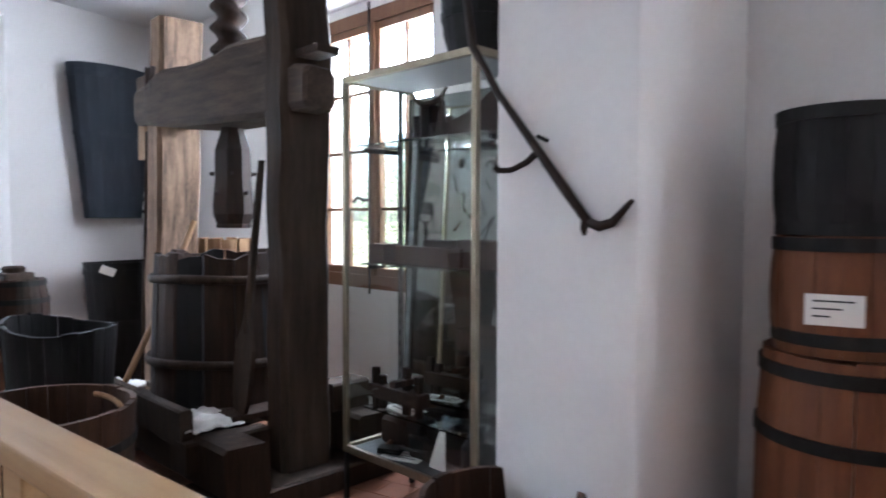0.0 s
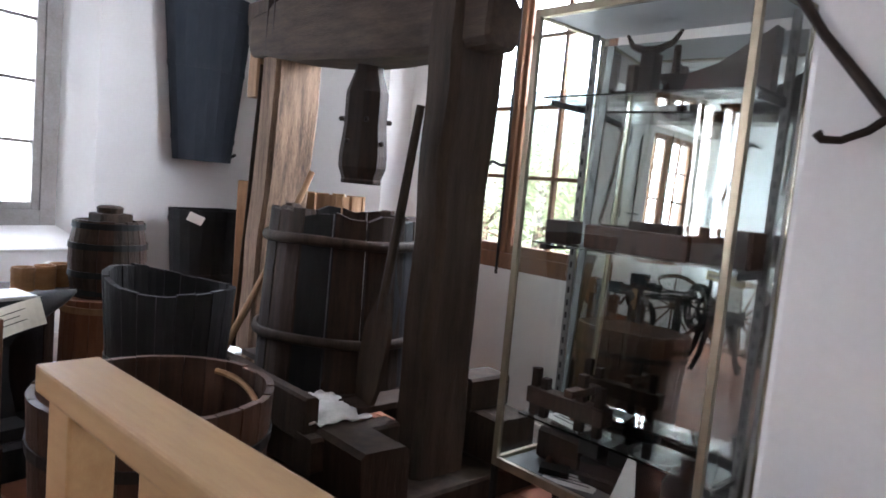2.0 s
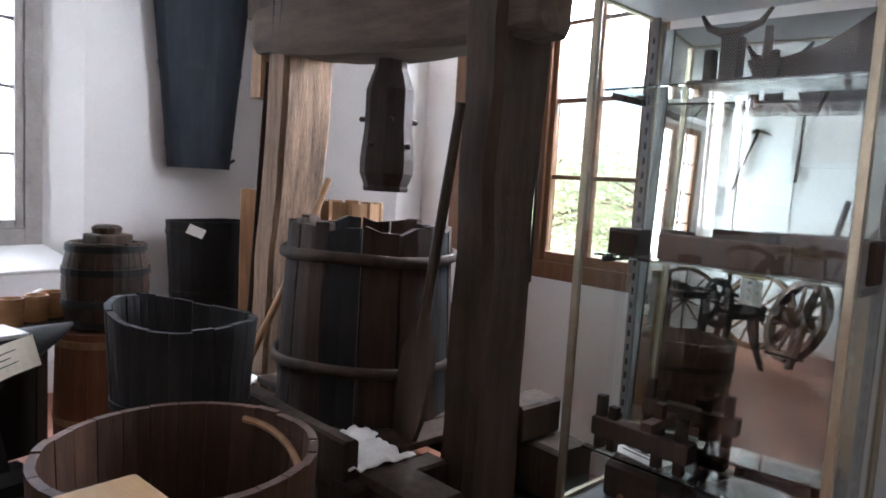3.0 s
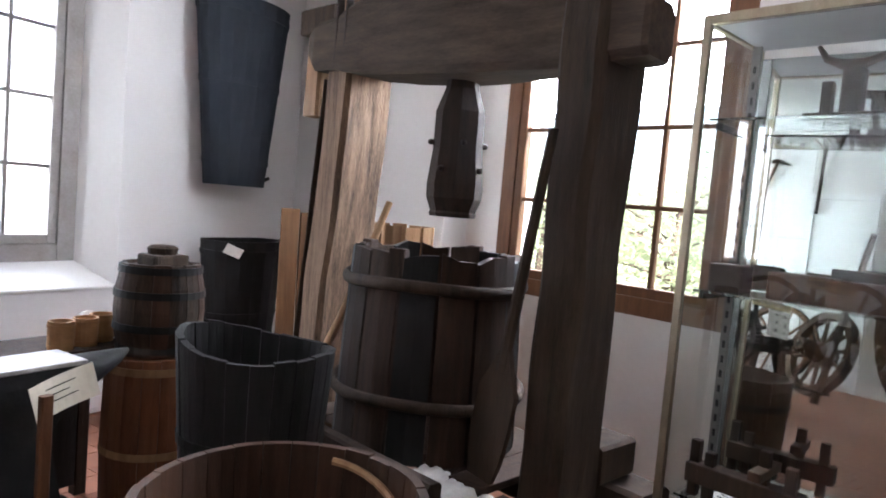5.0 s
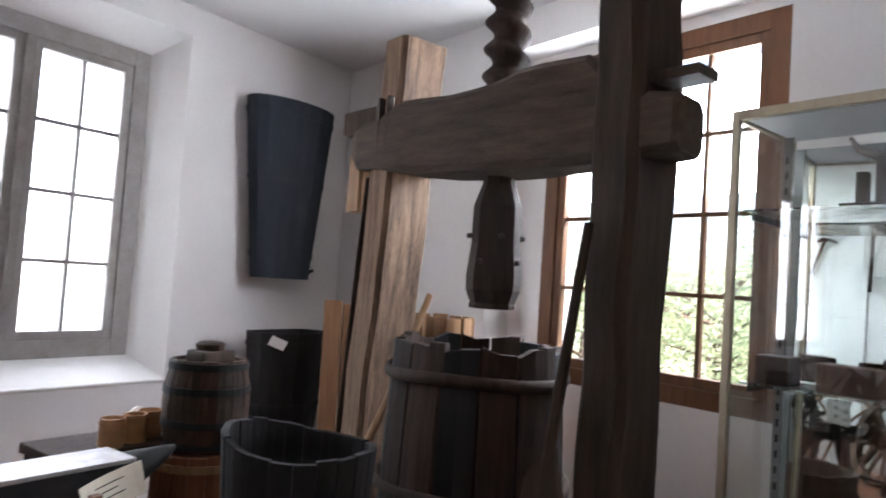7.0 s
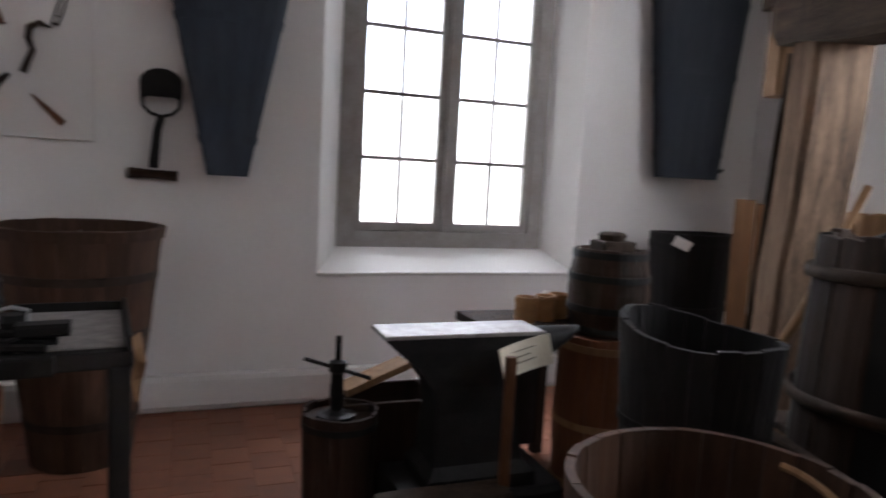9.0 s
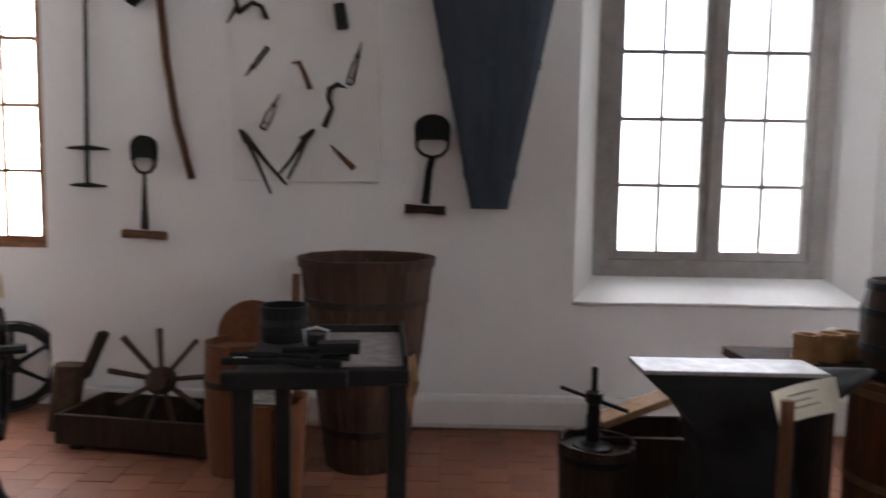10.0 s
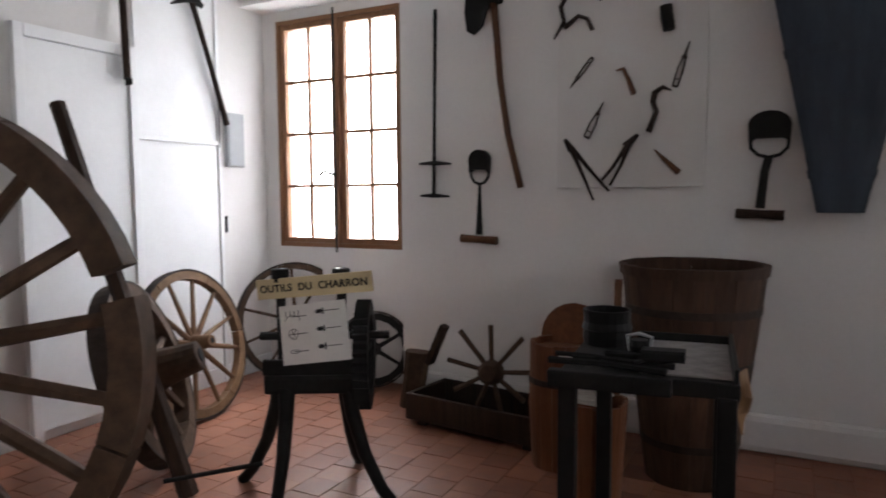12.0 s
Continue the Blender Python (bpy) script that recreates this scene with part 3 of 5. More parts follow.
tube(bm, [(0.306 * math.cos(t), 0.306 * math.sin(t), 0.52 + 0.11 * math.sin((t + 0.9) * 1.2)) for t in (x * 0.12 - 0.75 for x in range(10))], 0.011, 6)
part("inner_hoop", bm, PALEPINE, tub, "pale split-wood hoop inside the tub")

bucket = thing("oval_vat", pose(-1.66, -2.06, 0, 0, 0, -58), "black tarred oval vat with a worn wavy rim", "vat")
staves(bucket, 22, [(0.0, 0.165), (0.45, 0.20), (0.875, 0.228)], 0.022, BLACKWOOD, 1.12, 0.86, gap=0.002, rim=lambda t: 0.016 * math.cos(2 * t + 0.4) + 0.024 * math.cos(t - 2.6))
disc(bucket, 0.155, 0.04, 0.07, BLACKWOOD, "bottom", 1.12, 0.86)
for z in (0.15, 0.55):
    hoop(bucket, 0.168 + 0.074 * z, 0.170 + 0.074 * z, z, 0.03, 0.004, IRON, 1.12, 0.86)

jar = thing("standing_cask", pose(-1.49, -1.31, 0), "reddish-brown upright cask carrying a small barrel", "cask")
staves(jar, 18, [(0.0, 0.19), (0.33, 0.198), (0.68, 0.19)], 0.02, REDBROWN, gap=0.002)
disc(jar, 0.172, 0.64, 0.672, REDBROWN, "head")
for z in (0.03, 0.29, 0.62):
    hoop(jar, 0.194, 0.194, z, 0.03, 0.006, PALEPINE)

keg = thing("small_barrel", pose(-1.49, -1.31, 0.682), "small weathered barrel with dark hoops and a wooden lid", "barrel")
staves(keg, 16, [(0.0, 0.148), (0.09, 0.166), (0.18, 0.172), (0.27, 0.166), (0.36, 0.148)], 0.018, OLDWOOD, gap=0.002, mats=[OLDWOOD, BROWNSTAVE, OLDWOOD])
for z, r in ((0.015, 0.153), (0.10, 0.1685), (0.23, 0.170), (0.325, 0.156)):
    hoop(keg, r, r - 0.002, z, 0.028, 0.005, IRON)
disc(keg, 0.13, 0.33, 0.345, OLDWOOD, "head")
part("lid_block", solid((-0.075, -0.06, 0.345), (0.085, 0.06, 0.395), 0.012), OLDWOOD, keg)
part("bung", lathe([(0.055, 0.395), (0.06, 0.42), (0.045, 0.43)], 12), OLDWOOD, keg)


def hod(m, h, r0, r1, sy, mat, label, lean=0.0):
    """A grape-picker's hod: a tall tapered tub, flat at the back."""
    t = thing("grape_hod", m, label, "hod", "grape hods")
    n = 20
    outer, inner = [], []
    def ring(r, z, d=0.0):
        out = []
        for k in range(n):
            a = 2 * math.pi * k / n
            x, y = r * math.cos(a), r * sy * math.sin(a)
            y = min(y, r * sy * 0.62) - d
            out.append((x, y, z))
        return out
    zs = [0, 0.25, 0.5, 0.75, 1.0]
    bm = bmesh.new()
    secs = [ring(r0 + (r1 - r0) * k, h * k + (0.018 * 1 if k == 1 else 0)) for k in zs]
    secs += [ring(r0 + (r1 - r0) * k - 0.02, h * k + (0.018 if k == 1 else 0)) for k in (1.0, 0.5, 0.05)]
    rings(bm, secs)
    part("body", bm, mat, t, smooth=False)
    for k in (0.12, 0.55, 0.93):
        bm = bmesh.new()
        r = r0 + (r1 - r0) * k
        rings(bm, [ring(r + 0.001, h * k), ring(r + 0.006, h * k), ring(r + 0.006 + (r1 - r0) * 0.03, h * k + 0.03 * h), ring(r + 0.001, h * k + 0.03 * h)], loop=True)
        part("hoop", bm, mat, t)
    return t


HB1 = hod(pose(-0.13, -0.118, 1.375), 1.17, 0.235, 0.36, 0.52, BLUEGREY, "large dark blue-grey grape hod hung on the white wall")
part("peg", rod([(0.22, -0.02, 0.04), (0.27, -0.03, 0.07)], 0.012), IRON, HB1)
HB2 = hod(pose(-2.99, -0.110, 1.25), 1.35, 0.10, 0.375, 0.44, BLUEPAINT, "narrow-footed blue-grey grape hod hung on the wall")
HB3 = hod(pose(-0.22, -0.34, 0), 1.02, 0.21, 0.285, 0.75, BLACKWOOD, "black grape hod standing in the corner with a paper tag")
part("paper_tag", solid((-0.052, -0.002, -0.034), (0.052, 0.002, 0.030), 0, pose(-0.215, -0.165, 0.985, 20, 22, -28)), PAPER, HB3, "white paper tag")

# ---- anvil corner ----
stump = thing("wooden_stump", pose(-2.15, -1.42, 0), "dark timber block carrying the anvil", "stump")
part("block", timber((-0.30, -0.17, 0), (0.33, 0.19, 0.16), 0.02, 6, 0.02, 2.0), BLACKWOOD, stump)
part("step_block", timber((-0.42, -0.30, 0), (0.05, -0.175, 0.22), 0.015, 5, 0.012, 3.0), OLDWOOD, stump)
anvil = thing("anvil", pose(-2.15, -1.42, 0.162), "large black iron anvil with a bright worn face", "anvil")
bm = bmesh.new()
rings(bm, [[(x0, -y, z), (x1, -y, z), (x1, y, z), (x0, y, z)] for z, x0, x1, y in
           ((0.0, -0.21, 0.22, 0.14), (0.05, -0.21, 0.22, 0.14), (0.09, -0.18, 0.18, 0.105), (0.28, -0.17, 0.15, 0.085), (0.38, -0.19, 0.16, 0.08), (0.46, -0.25, 0.20, 0.085), (0.52, -0.325, 0.25, 0.092), (0.568, -0.375, 0.25, 0.095))])
part("body", bm, IRON, anvil)
part("face_plate", solid((-0.38, -0.097, 0.569), (0.25, 0.097, 0.585), 0.004), STEEL, anvil, "bright worn steel face")
bm = bmesh.new()
rings(bm, [[(x, w * math.cos(t), z + d * math.sin(t)) for t in (2 * math.pi * k / 12 for k in range(12))] for x, w, d, z in
           ((0.2, 0.09, 0.08, 0.502), (0.27, 0.082, 0.072, 0.511), (0.34, 0.062, 0.052, 0.531), (0.41, 0.038, 0.03, 0.553), (0.455, 0.012, 0.01, 0.571))])
part("horn", bm, IRON, anvil, smooth=True)
bm = bmesh.new()
rings(bm, [[(x, y - 0.018 * (x / 0.11) ** 2, z) for x, y, z in ((-0.11 + 0.0275 * k, -0.0015, -0.058), (-0.11 + 0.0275 * k, 0.0015, -0.058), (-0.11 + 0.0275 * k, 0.0015, 0.058), (-0.11 + 0.0275 * k, -0.0015, 0.058))] for k in range(9)])
card = tagged(part("label_card", bm, CARD), "curled cream paper label hanging from the anvil", "label card")
card.matrix_basis = pose(-2.01, -1.565, 0.668, -6, -13, 6)
for k in range(3):
    part("text_bar", solid((-0.06, -0.006, 0.026 - k * 0.022), (0.05 - 0.025 * (k % 2), -0.0028, 0.029 - k * 0.022)), INK, card)
stake = tagged(part("wooden_stake", timber((-0.018, -0.014, 0), (0.018, 0.014, 0.69), 0.003, 6, 0.004), TOOLWOOD), "thin wooden stake standing before the anvil", "stake")
stake.matrix_basis = pose(-2.10, -1.64, 0)

drum = thing("staved_drum", pose(-2.62, -1.25, 0), "dark low wooden drum holding a screw jack", "drum")
staves(drum, 18, [(0.0, 0.135), (0.40, 0.145)], 0.016, DARKSTAVE, gap=0.002)
disc(drum, 0.128, 0.355, 0.372, OLDWOOD, "top")
hoop(drum, 0.143, 0.144, 0.34, 0.025, 0.004, IRON)
jack = thing("screw_jack", pose(-2.635, -1.25, 0.373), "small iron screw jack with a cross bar", "jack")
part("base", lathe([(0.075, 0), (0.075, 0.012), (0.05, 0.016), (0.026, 0.03), (0.024, 0.17), (0.034, 0.18), (0.034, 0.215), (0.014, 0.222)], 12), IRON, jack)
part("spindle", rod([(0, 0, 0.2), (0, 0, 0.315)], 0.012), IRON, jack)
part("cross_bar", rod([(-0.125, 0.03, 0.225), (0.12, -0.04, 0.155)], 0.008), IRON, jack)
wedge = tagged(part("pale_plank", solid((-0.15, -0.055, 0), (0.15, 0.055, 0.03), 0.004), PALEPINE), "short pale plank leaning behind the anvil", "plank")
wedge.matrix_basis = pose(-2.45, -1.12, 0.47, 0, -17, 12)
crate = thing("dark_crate", pose(-2.40, -1.08, 0), "low dark wooden crate behind the anvil", "crate")
for a0, b0 in (((-0.2, -0.14, 0), (0.2, -0.12, 0.40)), ((-0.2, 0.12, 0), (0.2, 0.14, 0.40)), ((-0.2, -0.12, 0), (-0.18, 0.12, 0.40)), ((0.18, -0.12, 0), (0.2, 0.12, 0.40)), ((-0.18, -0.12, 0), (0.18, 0.12, 0.02))):
    part("board", solid(a0, b0, 0.004), DARKSTAVE, crate)

shelf = thing("low_stand", pose(-1.74, -1.06, 0), "low dark wooden stand below the window", "stand")
part("top", solid((-0.28, -0.16, 0.66), (0.20, 0.16, 0.70), 0.006), DARKSTAVE, shelf)
for x in (-0.24, 0.16):
    for y in (-0.12, 0.12):
        part("leg", solid((x - 0.025, y - 0.025, 0), (x + 0.025, y + 0.025, 0.658), 0.004), DARKSTAVE, shelf)
part("back_panel", solid((-0.215, 0.10, 0.05), (0.135, 0.115, 0.64)), BLACKWOOD, shelf)
cup = thing("wooden_measure", pose(-1.80, -1.16, 0.701), "small tan turned wooden measure", "wooden pot", "wooden measures")
part("wall", lathe([(0.045, 0), (0.048, 0.05), (0.047, 0.11), (0.039, 0.11), (0.038, 0.02)], 18), TANPOT, cup)
hoop(cup, 0.048, 0.0485, 0.088, 0.010, 0.002, TANPOT, n=18)
hoop(cup, 0.0465, 0.047, 0.012, 0.010, 0.002, TANPOT, n=18)
copy_thing(cup, pose(-1.695, -1.14, 0.701, 0, 0, 40))
copy_thing(cup, pose(-1.605, -1.10, 0.701, 0, 0, 110))
scoop = thing("pale_scoop", pose(-1.60, -1.0, 0.701, 0, 0, 20), "rounded pale wooden scoop leaning by the sill", "scoop")
bm = bmesh.new()
rings(bm, [[(r * math.cos(a), 0.03 * (1 - math.sin(a)) + d, r * 1.25 * math.sin(a)) for a in (math.pi * k / 10 for k in range(11))] for r, d in ((0.085, 0.0), (0.085, 0.012), (0.070, 0.020), (0.070, -0.004))], loop=True)
part("rim", bm, PAPER, scoop)
part("back", slab([(0.078 * math.cos(math.pi * k / 10), 0.098 * math.sin(math.pi * k / 10)) for k in range(11)], -0.03, -0.022, pose(0, 0, 0, 90, 0, 0)), ZINC, scoop)

# ---- pine railing ----
rail = thing("pine_railing", pose(-2.693, -3.312, 0, 0, 0, -98.3), "light pine railing with a flat top rail", "railing")
part("top_rail", solid((0, -0.048, 0.955), (1.90, 0.05, 1.0), 0.006), PINE, rail)
for k in range(6):
    part("post", solid((0.03 + k * 0.33, -0.036, 0.0), (0.12 + k * 0.33, 0.036, 0.954), 0.005), PINE, rail)
part("lower_rail", solid((0.0, 0.0365, 0.12), (1.75, 0.06, 0.22), 0.004), PINE, rail)

# ---- display case ----
V0, V1, VN0, VN1, VT, VBOT = 3.455, 4.30, 0.27, 0.715, 2.03, 0.27
case = thing("display_case", at_wall(0, 0), "tall glass display case with slim metal frame and mirror back", "display case")
for n0 in (VN0, VN1 - 0.025):
    for u0 in (V0, V1 - 0.025):
        part("frame_post", solid((n0, u0, VBOT), (n0 + 0.025, u0 + 0.025, VT), 0.003), BRASS, case)
        part("leg", solid((n0 + 0.002, u0 + 0.002, 0), (n0 + 0.023, u0 + 0.023, VBOT - 0.001), 0.002), IRON, case)
for z0, z1 in ((VT - 0.03, VT), (VBOT, VBOT + 0.035)):
    part("frame_rail", solid((VN0 + 0.025, V0, z0), (VN1 - 0.025, V0 + 0.024, z1), 0.002), BRASS, case)
    part("frame_rail", solid((VN0 + 0.025, V1 - 0.024, z0), (VN1 - 0.025, V1, z1), 0.002), BRASS, case)
    part("frame_rail", solid((VN1 - 0.024, V0 + 0.025, z0), (VN1, V1 - 0.025, z1), 0.002), BRASS, case)
part("base_panel", solid((VN0 + 0.02, V0 + 0.02, VBOT + 0.004), (VN1 - 0.02, V1 - 0.02, VBOT + 0.02)), DARKPANEL, case)
part("top_panel", solid((VN0 + 0.02, V0 + 0.02, VT - 0.022), (VN1 - 0.02, V1 - 0.02, VT - 0.010)), TOPPANEL, case)
part("mirror_back", solid((-0.004, -0.385, -0.80), (0.004, 0.385, 0.85), 0, pose(0.318, 3.88, 1.12, 0, -1.75, 4)), MIRROR, case, "mirrored glass back")
for u, n in ((V0 + 0.03, 0.378), (V1 - 0.04, 0.40)):
    bm = solid((n, u, VBOT + 0.03), (n + 0.014, u + 0.03, VT - 0.03), 0.002)
    rail = part("slotted_rail", bm, ZINC, case, "slotted zinc shelf rail")
    for k in range(30):
        part("slot", solid((n + 0.0135, u + 0.010, VBOT + 0.10 + k * 0.053), (n + 0.0152, u + 0.020, VBOT + 0.125 + k * 0.053)), INK, rail)
g = [part("glass_side", solid((VN0 + 0.03, V0 + 0.009, VBOT + 0.04), (VN1 - 0.03, V0 + 0.014, VT - 0.035)), CASEGLASS, case),
     part("glass_side", solid((VN0 + 0.03, V1 - 0.014, VBOT + 0.04), (VN1 - 0.03, V1 - 0.009, VT - 0.035)), CASEGLASS, case),
     part("glass_door", solid((VN1 - 0.014, V0 + 0.03, VBOT + 0.04), (VN1 - 0.009, V1 - 0.03, VT - 0.035)), CASEGLASS, case)]
SH = (1.72, 1.165, 0.47)
for z, depth in zip(SH, (0.64, 0.62, 0.60)):
    g.append(part("glass_shelf", solid((0.39, V0 + 0.018, z - 0.008), (depth, V1 - 0.018, z)), CASEGLASS, case))
    for u in (V0 + 0.03, V1 - 0.03):
        part("shelf_bracket", solid((0.393, u - 0.006, z - 0.032), (depth - 0.04, u + 0.006, z - 0.009), 0.002), IRON, case)
for o in g:
    o.visible_shadow = False


def in_case(n, u, z, turn=0.0):
    return at_wall(n, u, z + 0.001, turn)


horn = thing("horned_last", in_case(0.52, 3.838, SH[0]), "dark wooden tool with a crescent horn on a block", "antique tool")
part("base", solid((-0.05, -0.11, 0), (0.05, 0.10, 0.018), 0.004), DARKSTAVE, horn)
part("stem", solid((-0.03, -0.02, 0.018), (0.03, 0.035, 0.15), 0.006), DARKSTAVE, horn)
part("short_stem", solid((-0.02, -0.075, 0.018), (0.02, -0.045, 0.115), 0.004), DARKSTAVE, horn)
part("crescent", rod([(0, -0.10, 0.225), (0, -0.075, 0.185), (0, -0.03, 0.165), (0, 0.03, 0.165), (0, 0.085, 0.185), (0, 0.115, 0.225)], [0.006, 0.011, 0.015, 0.015, 0.011, 0.006]), DARKSTAVE, horn, smooth=True)
mort = thing("mortar_and_pestle", in_case(0.56, 3.965, SH[0]), "small dark mortar with an upright pestle", "mortar")
part("bowl", lathe([(0.035, 0), (0.03, 0.012), (0.052, 0.06), (0.046, 0.06), (0.03, 0.02)], 16), DARKSTAVE, mort)
part("pestle", rod([(0, 0, 0.021), (0, 0, 0.16)], [0.016, 0.012]), DARKSTAVE, mort)
boat = thing("carved_trough_scoop", in_case(0.51, 4.10, SH[0]), "dark carved wooden scoop with a raised prow", "wooden scoop")
bm = bmesh.new()
rings(bm, [[(-w, y, 0), (w, y, 0), (w * 1.15, y, h), (-w * 1.15, y, h)] for y, w, h in ((-0.15, 0.03, 0.05), (-0.08, 0.05, 0.065), (0.02, 0.055, 0.09), (0.10, 0.05, 0.14), (0.17, 0.025, 0.20))])
part("hull", bm, DARKSTAVE, boat)
part("prow_peg", solid((-0.012, -0.15, 0.05), (0.012, -0.12, 0.10), 0.003), DARKSTAVE, boat)
box = thing("dark_wooden_block", in_case(0.54, 3.56, SH[1]), "small dark wooden block", "wooden block")
part("body", solid((-0.05, -0.055, 0), (0.05, 0.05, 0.09), 0.006), DARKSTAVE, box)
plane = thing("long_wood_plane", in_case(0.55, 3.89, SH[1]), "long brown wooden joiner's plane", "wood plane")
part("body", solid((-0.04, -0.20, 0), (0.04, 0.21, 0.085), 0.006), BROWNSTAVE, plane)
part("wedge", solid((-0.022, -0.03, 0.085), (0.022, 0.16, 0.115), 0.005), DARKSTAVE, plane)
plane2 = thing("broad_wood_plane", in_case(0.52, 4.17, SH[1]), "broad brown wooden moulding plane", "wood plane")
part("body", solid((-0.05, -0.11, 0), (0.05, 0.13, 0.12), 0.008), BROWNSTAVE, plane2)
clamp = thing("wooden_clamp", in_case(0.56, 3.62, 0.47), "dark wooden clamp with upright pegs", "wood clamp")
part("bar", solid((-0.035, -0.12, 0.05), (0.035, 0.24, 0.115), 0.006), DARKSTAVE, clamp)
for y, h in ((-0.10, 0.19), (-0.05, 0.16), (0.12, 0.22), (0.20, 0.19)):
    part("peg", solid((-0.016, y - 0.016, 0.0), (0.016, y + 0.016, h), 0.004), DARKSTAVE, clamp)
part("cross_piece", solid((-0.09, 0.10, 0.14), (0.09, 0.14, 0.17), 0.004), BROWNSTAVE, clamp)
iron1 = thing("iron_bench_vice", in_case(0.52, 3.86, VBOT + 0.02), "dark cast iron vice", "vice")
part("body", solid((-0.06, -0.09, 0), (0.06, 0.09, 0.10), 0.015), IRON, iron1)
part("jaw", solid((-0.05, -0.11, 0.10), (0.05, -0.02, 0.16), 0.01), IRON, iron1)
part("jaw", solid((-0.05, 0.02, 0.10), (0.05, 0.10, 0.16), 0.01), IRON, iron1)
part("handle", rod([(0.11, -0.09, 0.05), (0.11, 0.09, 0.07)], 0.009), IRON, iron1)
jug = thing("dark_bottle", in_case(0.54, 4.17, VBOT + 0.02), "squat dark stoneware bottle", "bottle")
part("body", lathe([(0.06, 0), (0.075, 0.03), (0.075, 0.13), (0.05, 0.17), (0.022, 0.185), (0.02, 0.215), (0.028, 0.22)], 16), IRON, jug, smooth=True)
hatch = thing("small_hatchet", in_case(0.56, 3.62, VBOT + 0.02, 30), "small iron hatchet lying on the case floor", "hatchet")
part("handle", rod([(-0.16, 0, 0.02), (0.10, 0, 0.02)], [0.012, 0.014]), TOOLWOOD, hatch)
part("head", slab([(0.06, -0.02), (0.12, -0.02), (0.13, 0.09), (0.05, 0.09)], 0.012, 0.035), IRON, hatch)
ivory = tagged(part("white_card_stand", slab([(-0.05, 0), (0.05, 0), (0.02, 0.16), (-0.01, 0.17)], 0, 0.004, pose(0, 0, 0, 80, 0, 90)), PAPER), "folded white card standing in the case", "card")
ivory.matrix_basis = in_case(0.60, 3.98, VBOT + 0.02)
for n, u, tz, a in ((0.60, 3.76, VBOT + 0.021, 20), (0.5, 3.66, SH[2], -10)):
    cd = tagged(part("label_card", solid((-0.06, -0.10, 0), (0.06, 0.10, 0.002)), PAPER), "white paper label lying in the case", "label card")
    cd.matrix_basis = in_case(n, u, tz, a)
    for j in range(3):
        part("text_bar", solid((-0.035 + j * 0.026, -0.075, 0.0022), (-0.028 + j * 0.026, 0.075, 0.003)), INK, cd)
cauldron = thing("small_iron_cauldron", in_case(0.47, 4.02, VBOT + 0.02), "small dark iron cauldron on the case floor", "cauldron")
part("body", lathe([(0.05, 0), (0.10, 0.03), (0.115, 0.09), (0.10, 0.15), (0.108, 0.165), (0.095, 0.165), (0.10, 0.09), (0.06, 0.03)], 18), IRON, cauldron, smooth=True)
mould = thing("dark_wooden_mould", in_case(0.46, 3.64, VBOT + 0.02), "dark carved wooden block on the case floor", "wooden block")
part("body", timber((-0.08, -0.10, 0), (0.08, 0.10, 0.13), 0.012, 5, 0.015, 4.0), DARKSTAVE, mould)
part("spindle", rod([(0, -0.05, 0.12), (0.02, 0.03, 0.20)], [0.016, 0.012]), TOOLWOOD, mould)
topbox = thing("tarred_leather_bucket", in_case(0.50, 4.12, VT), "dark blue-black vessel standing on the display case", "vessel")
part("body", lathe([(0.12, 0), (0.15, 0.10), (0.17, 0.42), (0.155, 0.42), (0.13, 0.05)], 18), BLACKWOOD, topbox)
hoop(topbox, 0.155, 0.157, 0.16, 0.03, 0.004, IRON, n=18)

# ---- pier: hanging iron, stacked barrels ----
bar = thing("wrought_iron_hook_bar", at_wall(0.845, 0), "wrought iron bar with curled hooks hung on the pier", "iron bar")
part("bar", rod([(0, 4.36, 2.22), (0, 4.40, 1.98), (0, 4.52, 1.80), (0, 4.68, 1.605), (0, 4.80, 1.46), (0, 4.885, 1.36)], [0.014, 0.016, 0.013, 0.015, 0.017, 0.015]), RUST, bar, smooth=True)
part("hook", rod([(0, 4.69, 1.595), (0.01, 4.65, 1.56), (0.03, 4.60, 1.535), (0.05, 4.565, 1.535), (0.06, 4.555, 1.55)], [0.012, 0.011, 0.01, 0.011, 0.013]), RUST, bar, smooth=True)
part("hook", rod([(0, 4.88, 1.365), (0.0, 4.92, 1.352), (0, 4.965, 1.365), (0, 5.01, 1.41), (0, 5.03, 1.43)], [0.015, 0.016, 0.015, 0.011, 0.007]), RUST, bar, smooth=True)
part("spur", rod([(0, 4.872, 1.385), (0.005, 4.868, 1.345), (0.008, 4.872, 1.325)], [0.012, 0.011, 0.006]), RUST, bar)
part("wall_nail", rod([(-0.033, 4.70, 1.63), (0.02, 4.70, 1.64)], 0.007), IRON, bar)


def barrel(m, h, r, n, mat, label, hoops, cardz=None):
    t = thing("stacked_barrel", m, label, "barrel", "stacked barrels")
    staves(t, n, [(0, r * 0.93), (h * 0.25, r * 0.985), (h * 0.5, r), (h * 0.75, r * 0.985), (h, r * 0.93)], 0.02, mat, gap=0.002)
    for z in hoops:
        k = 1 - 0.07 * (abs(z / h - 0.5) * 2) ** 2
        hoop(t, r * k + 0.001, r * k + 0.001, z, 0.04, 0.005, IRON)
    disc(t, r * 0.9, h - 0.035, h - 0.015, mat, "head")
    return t


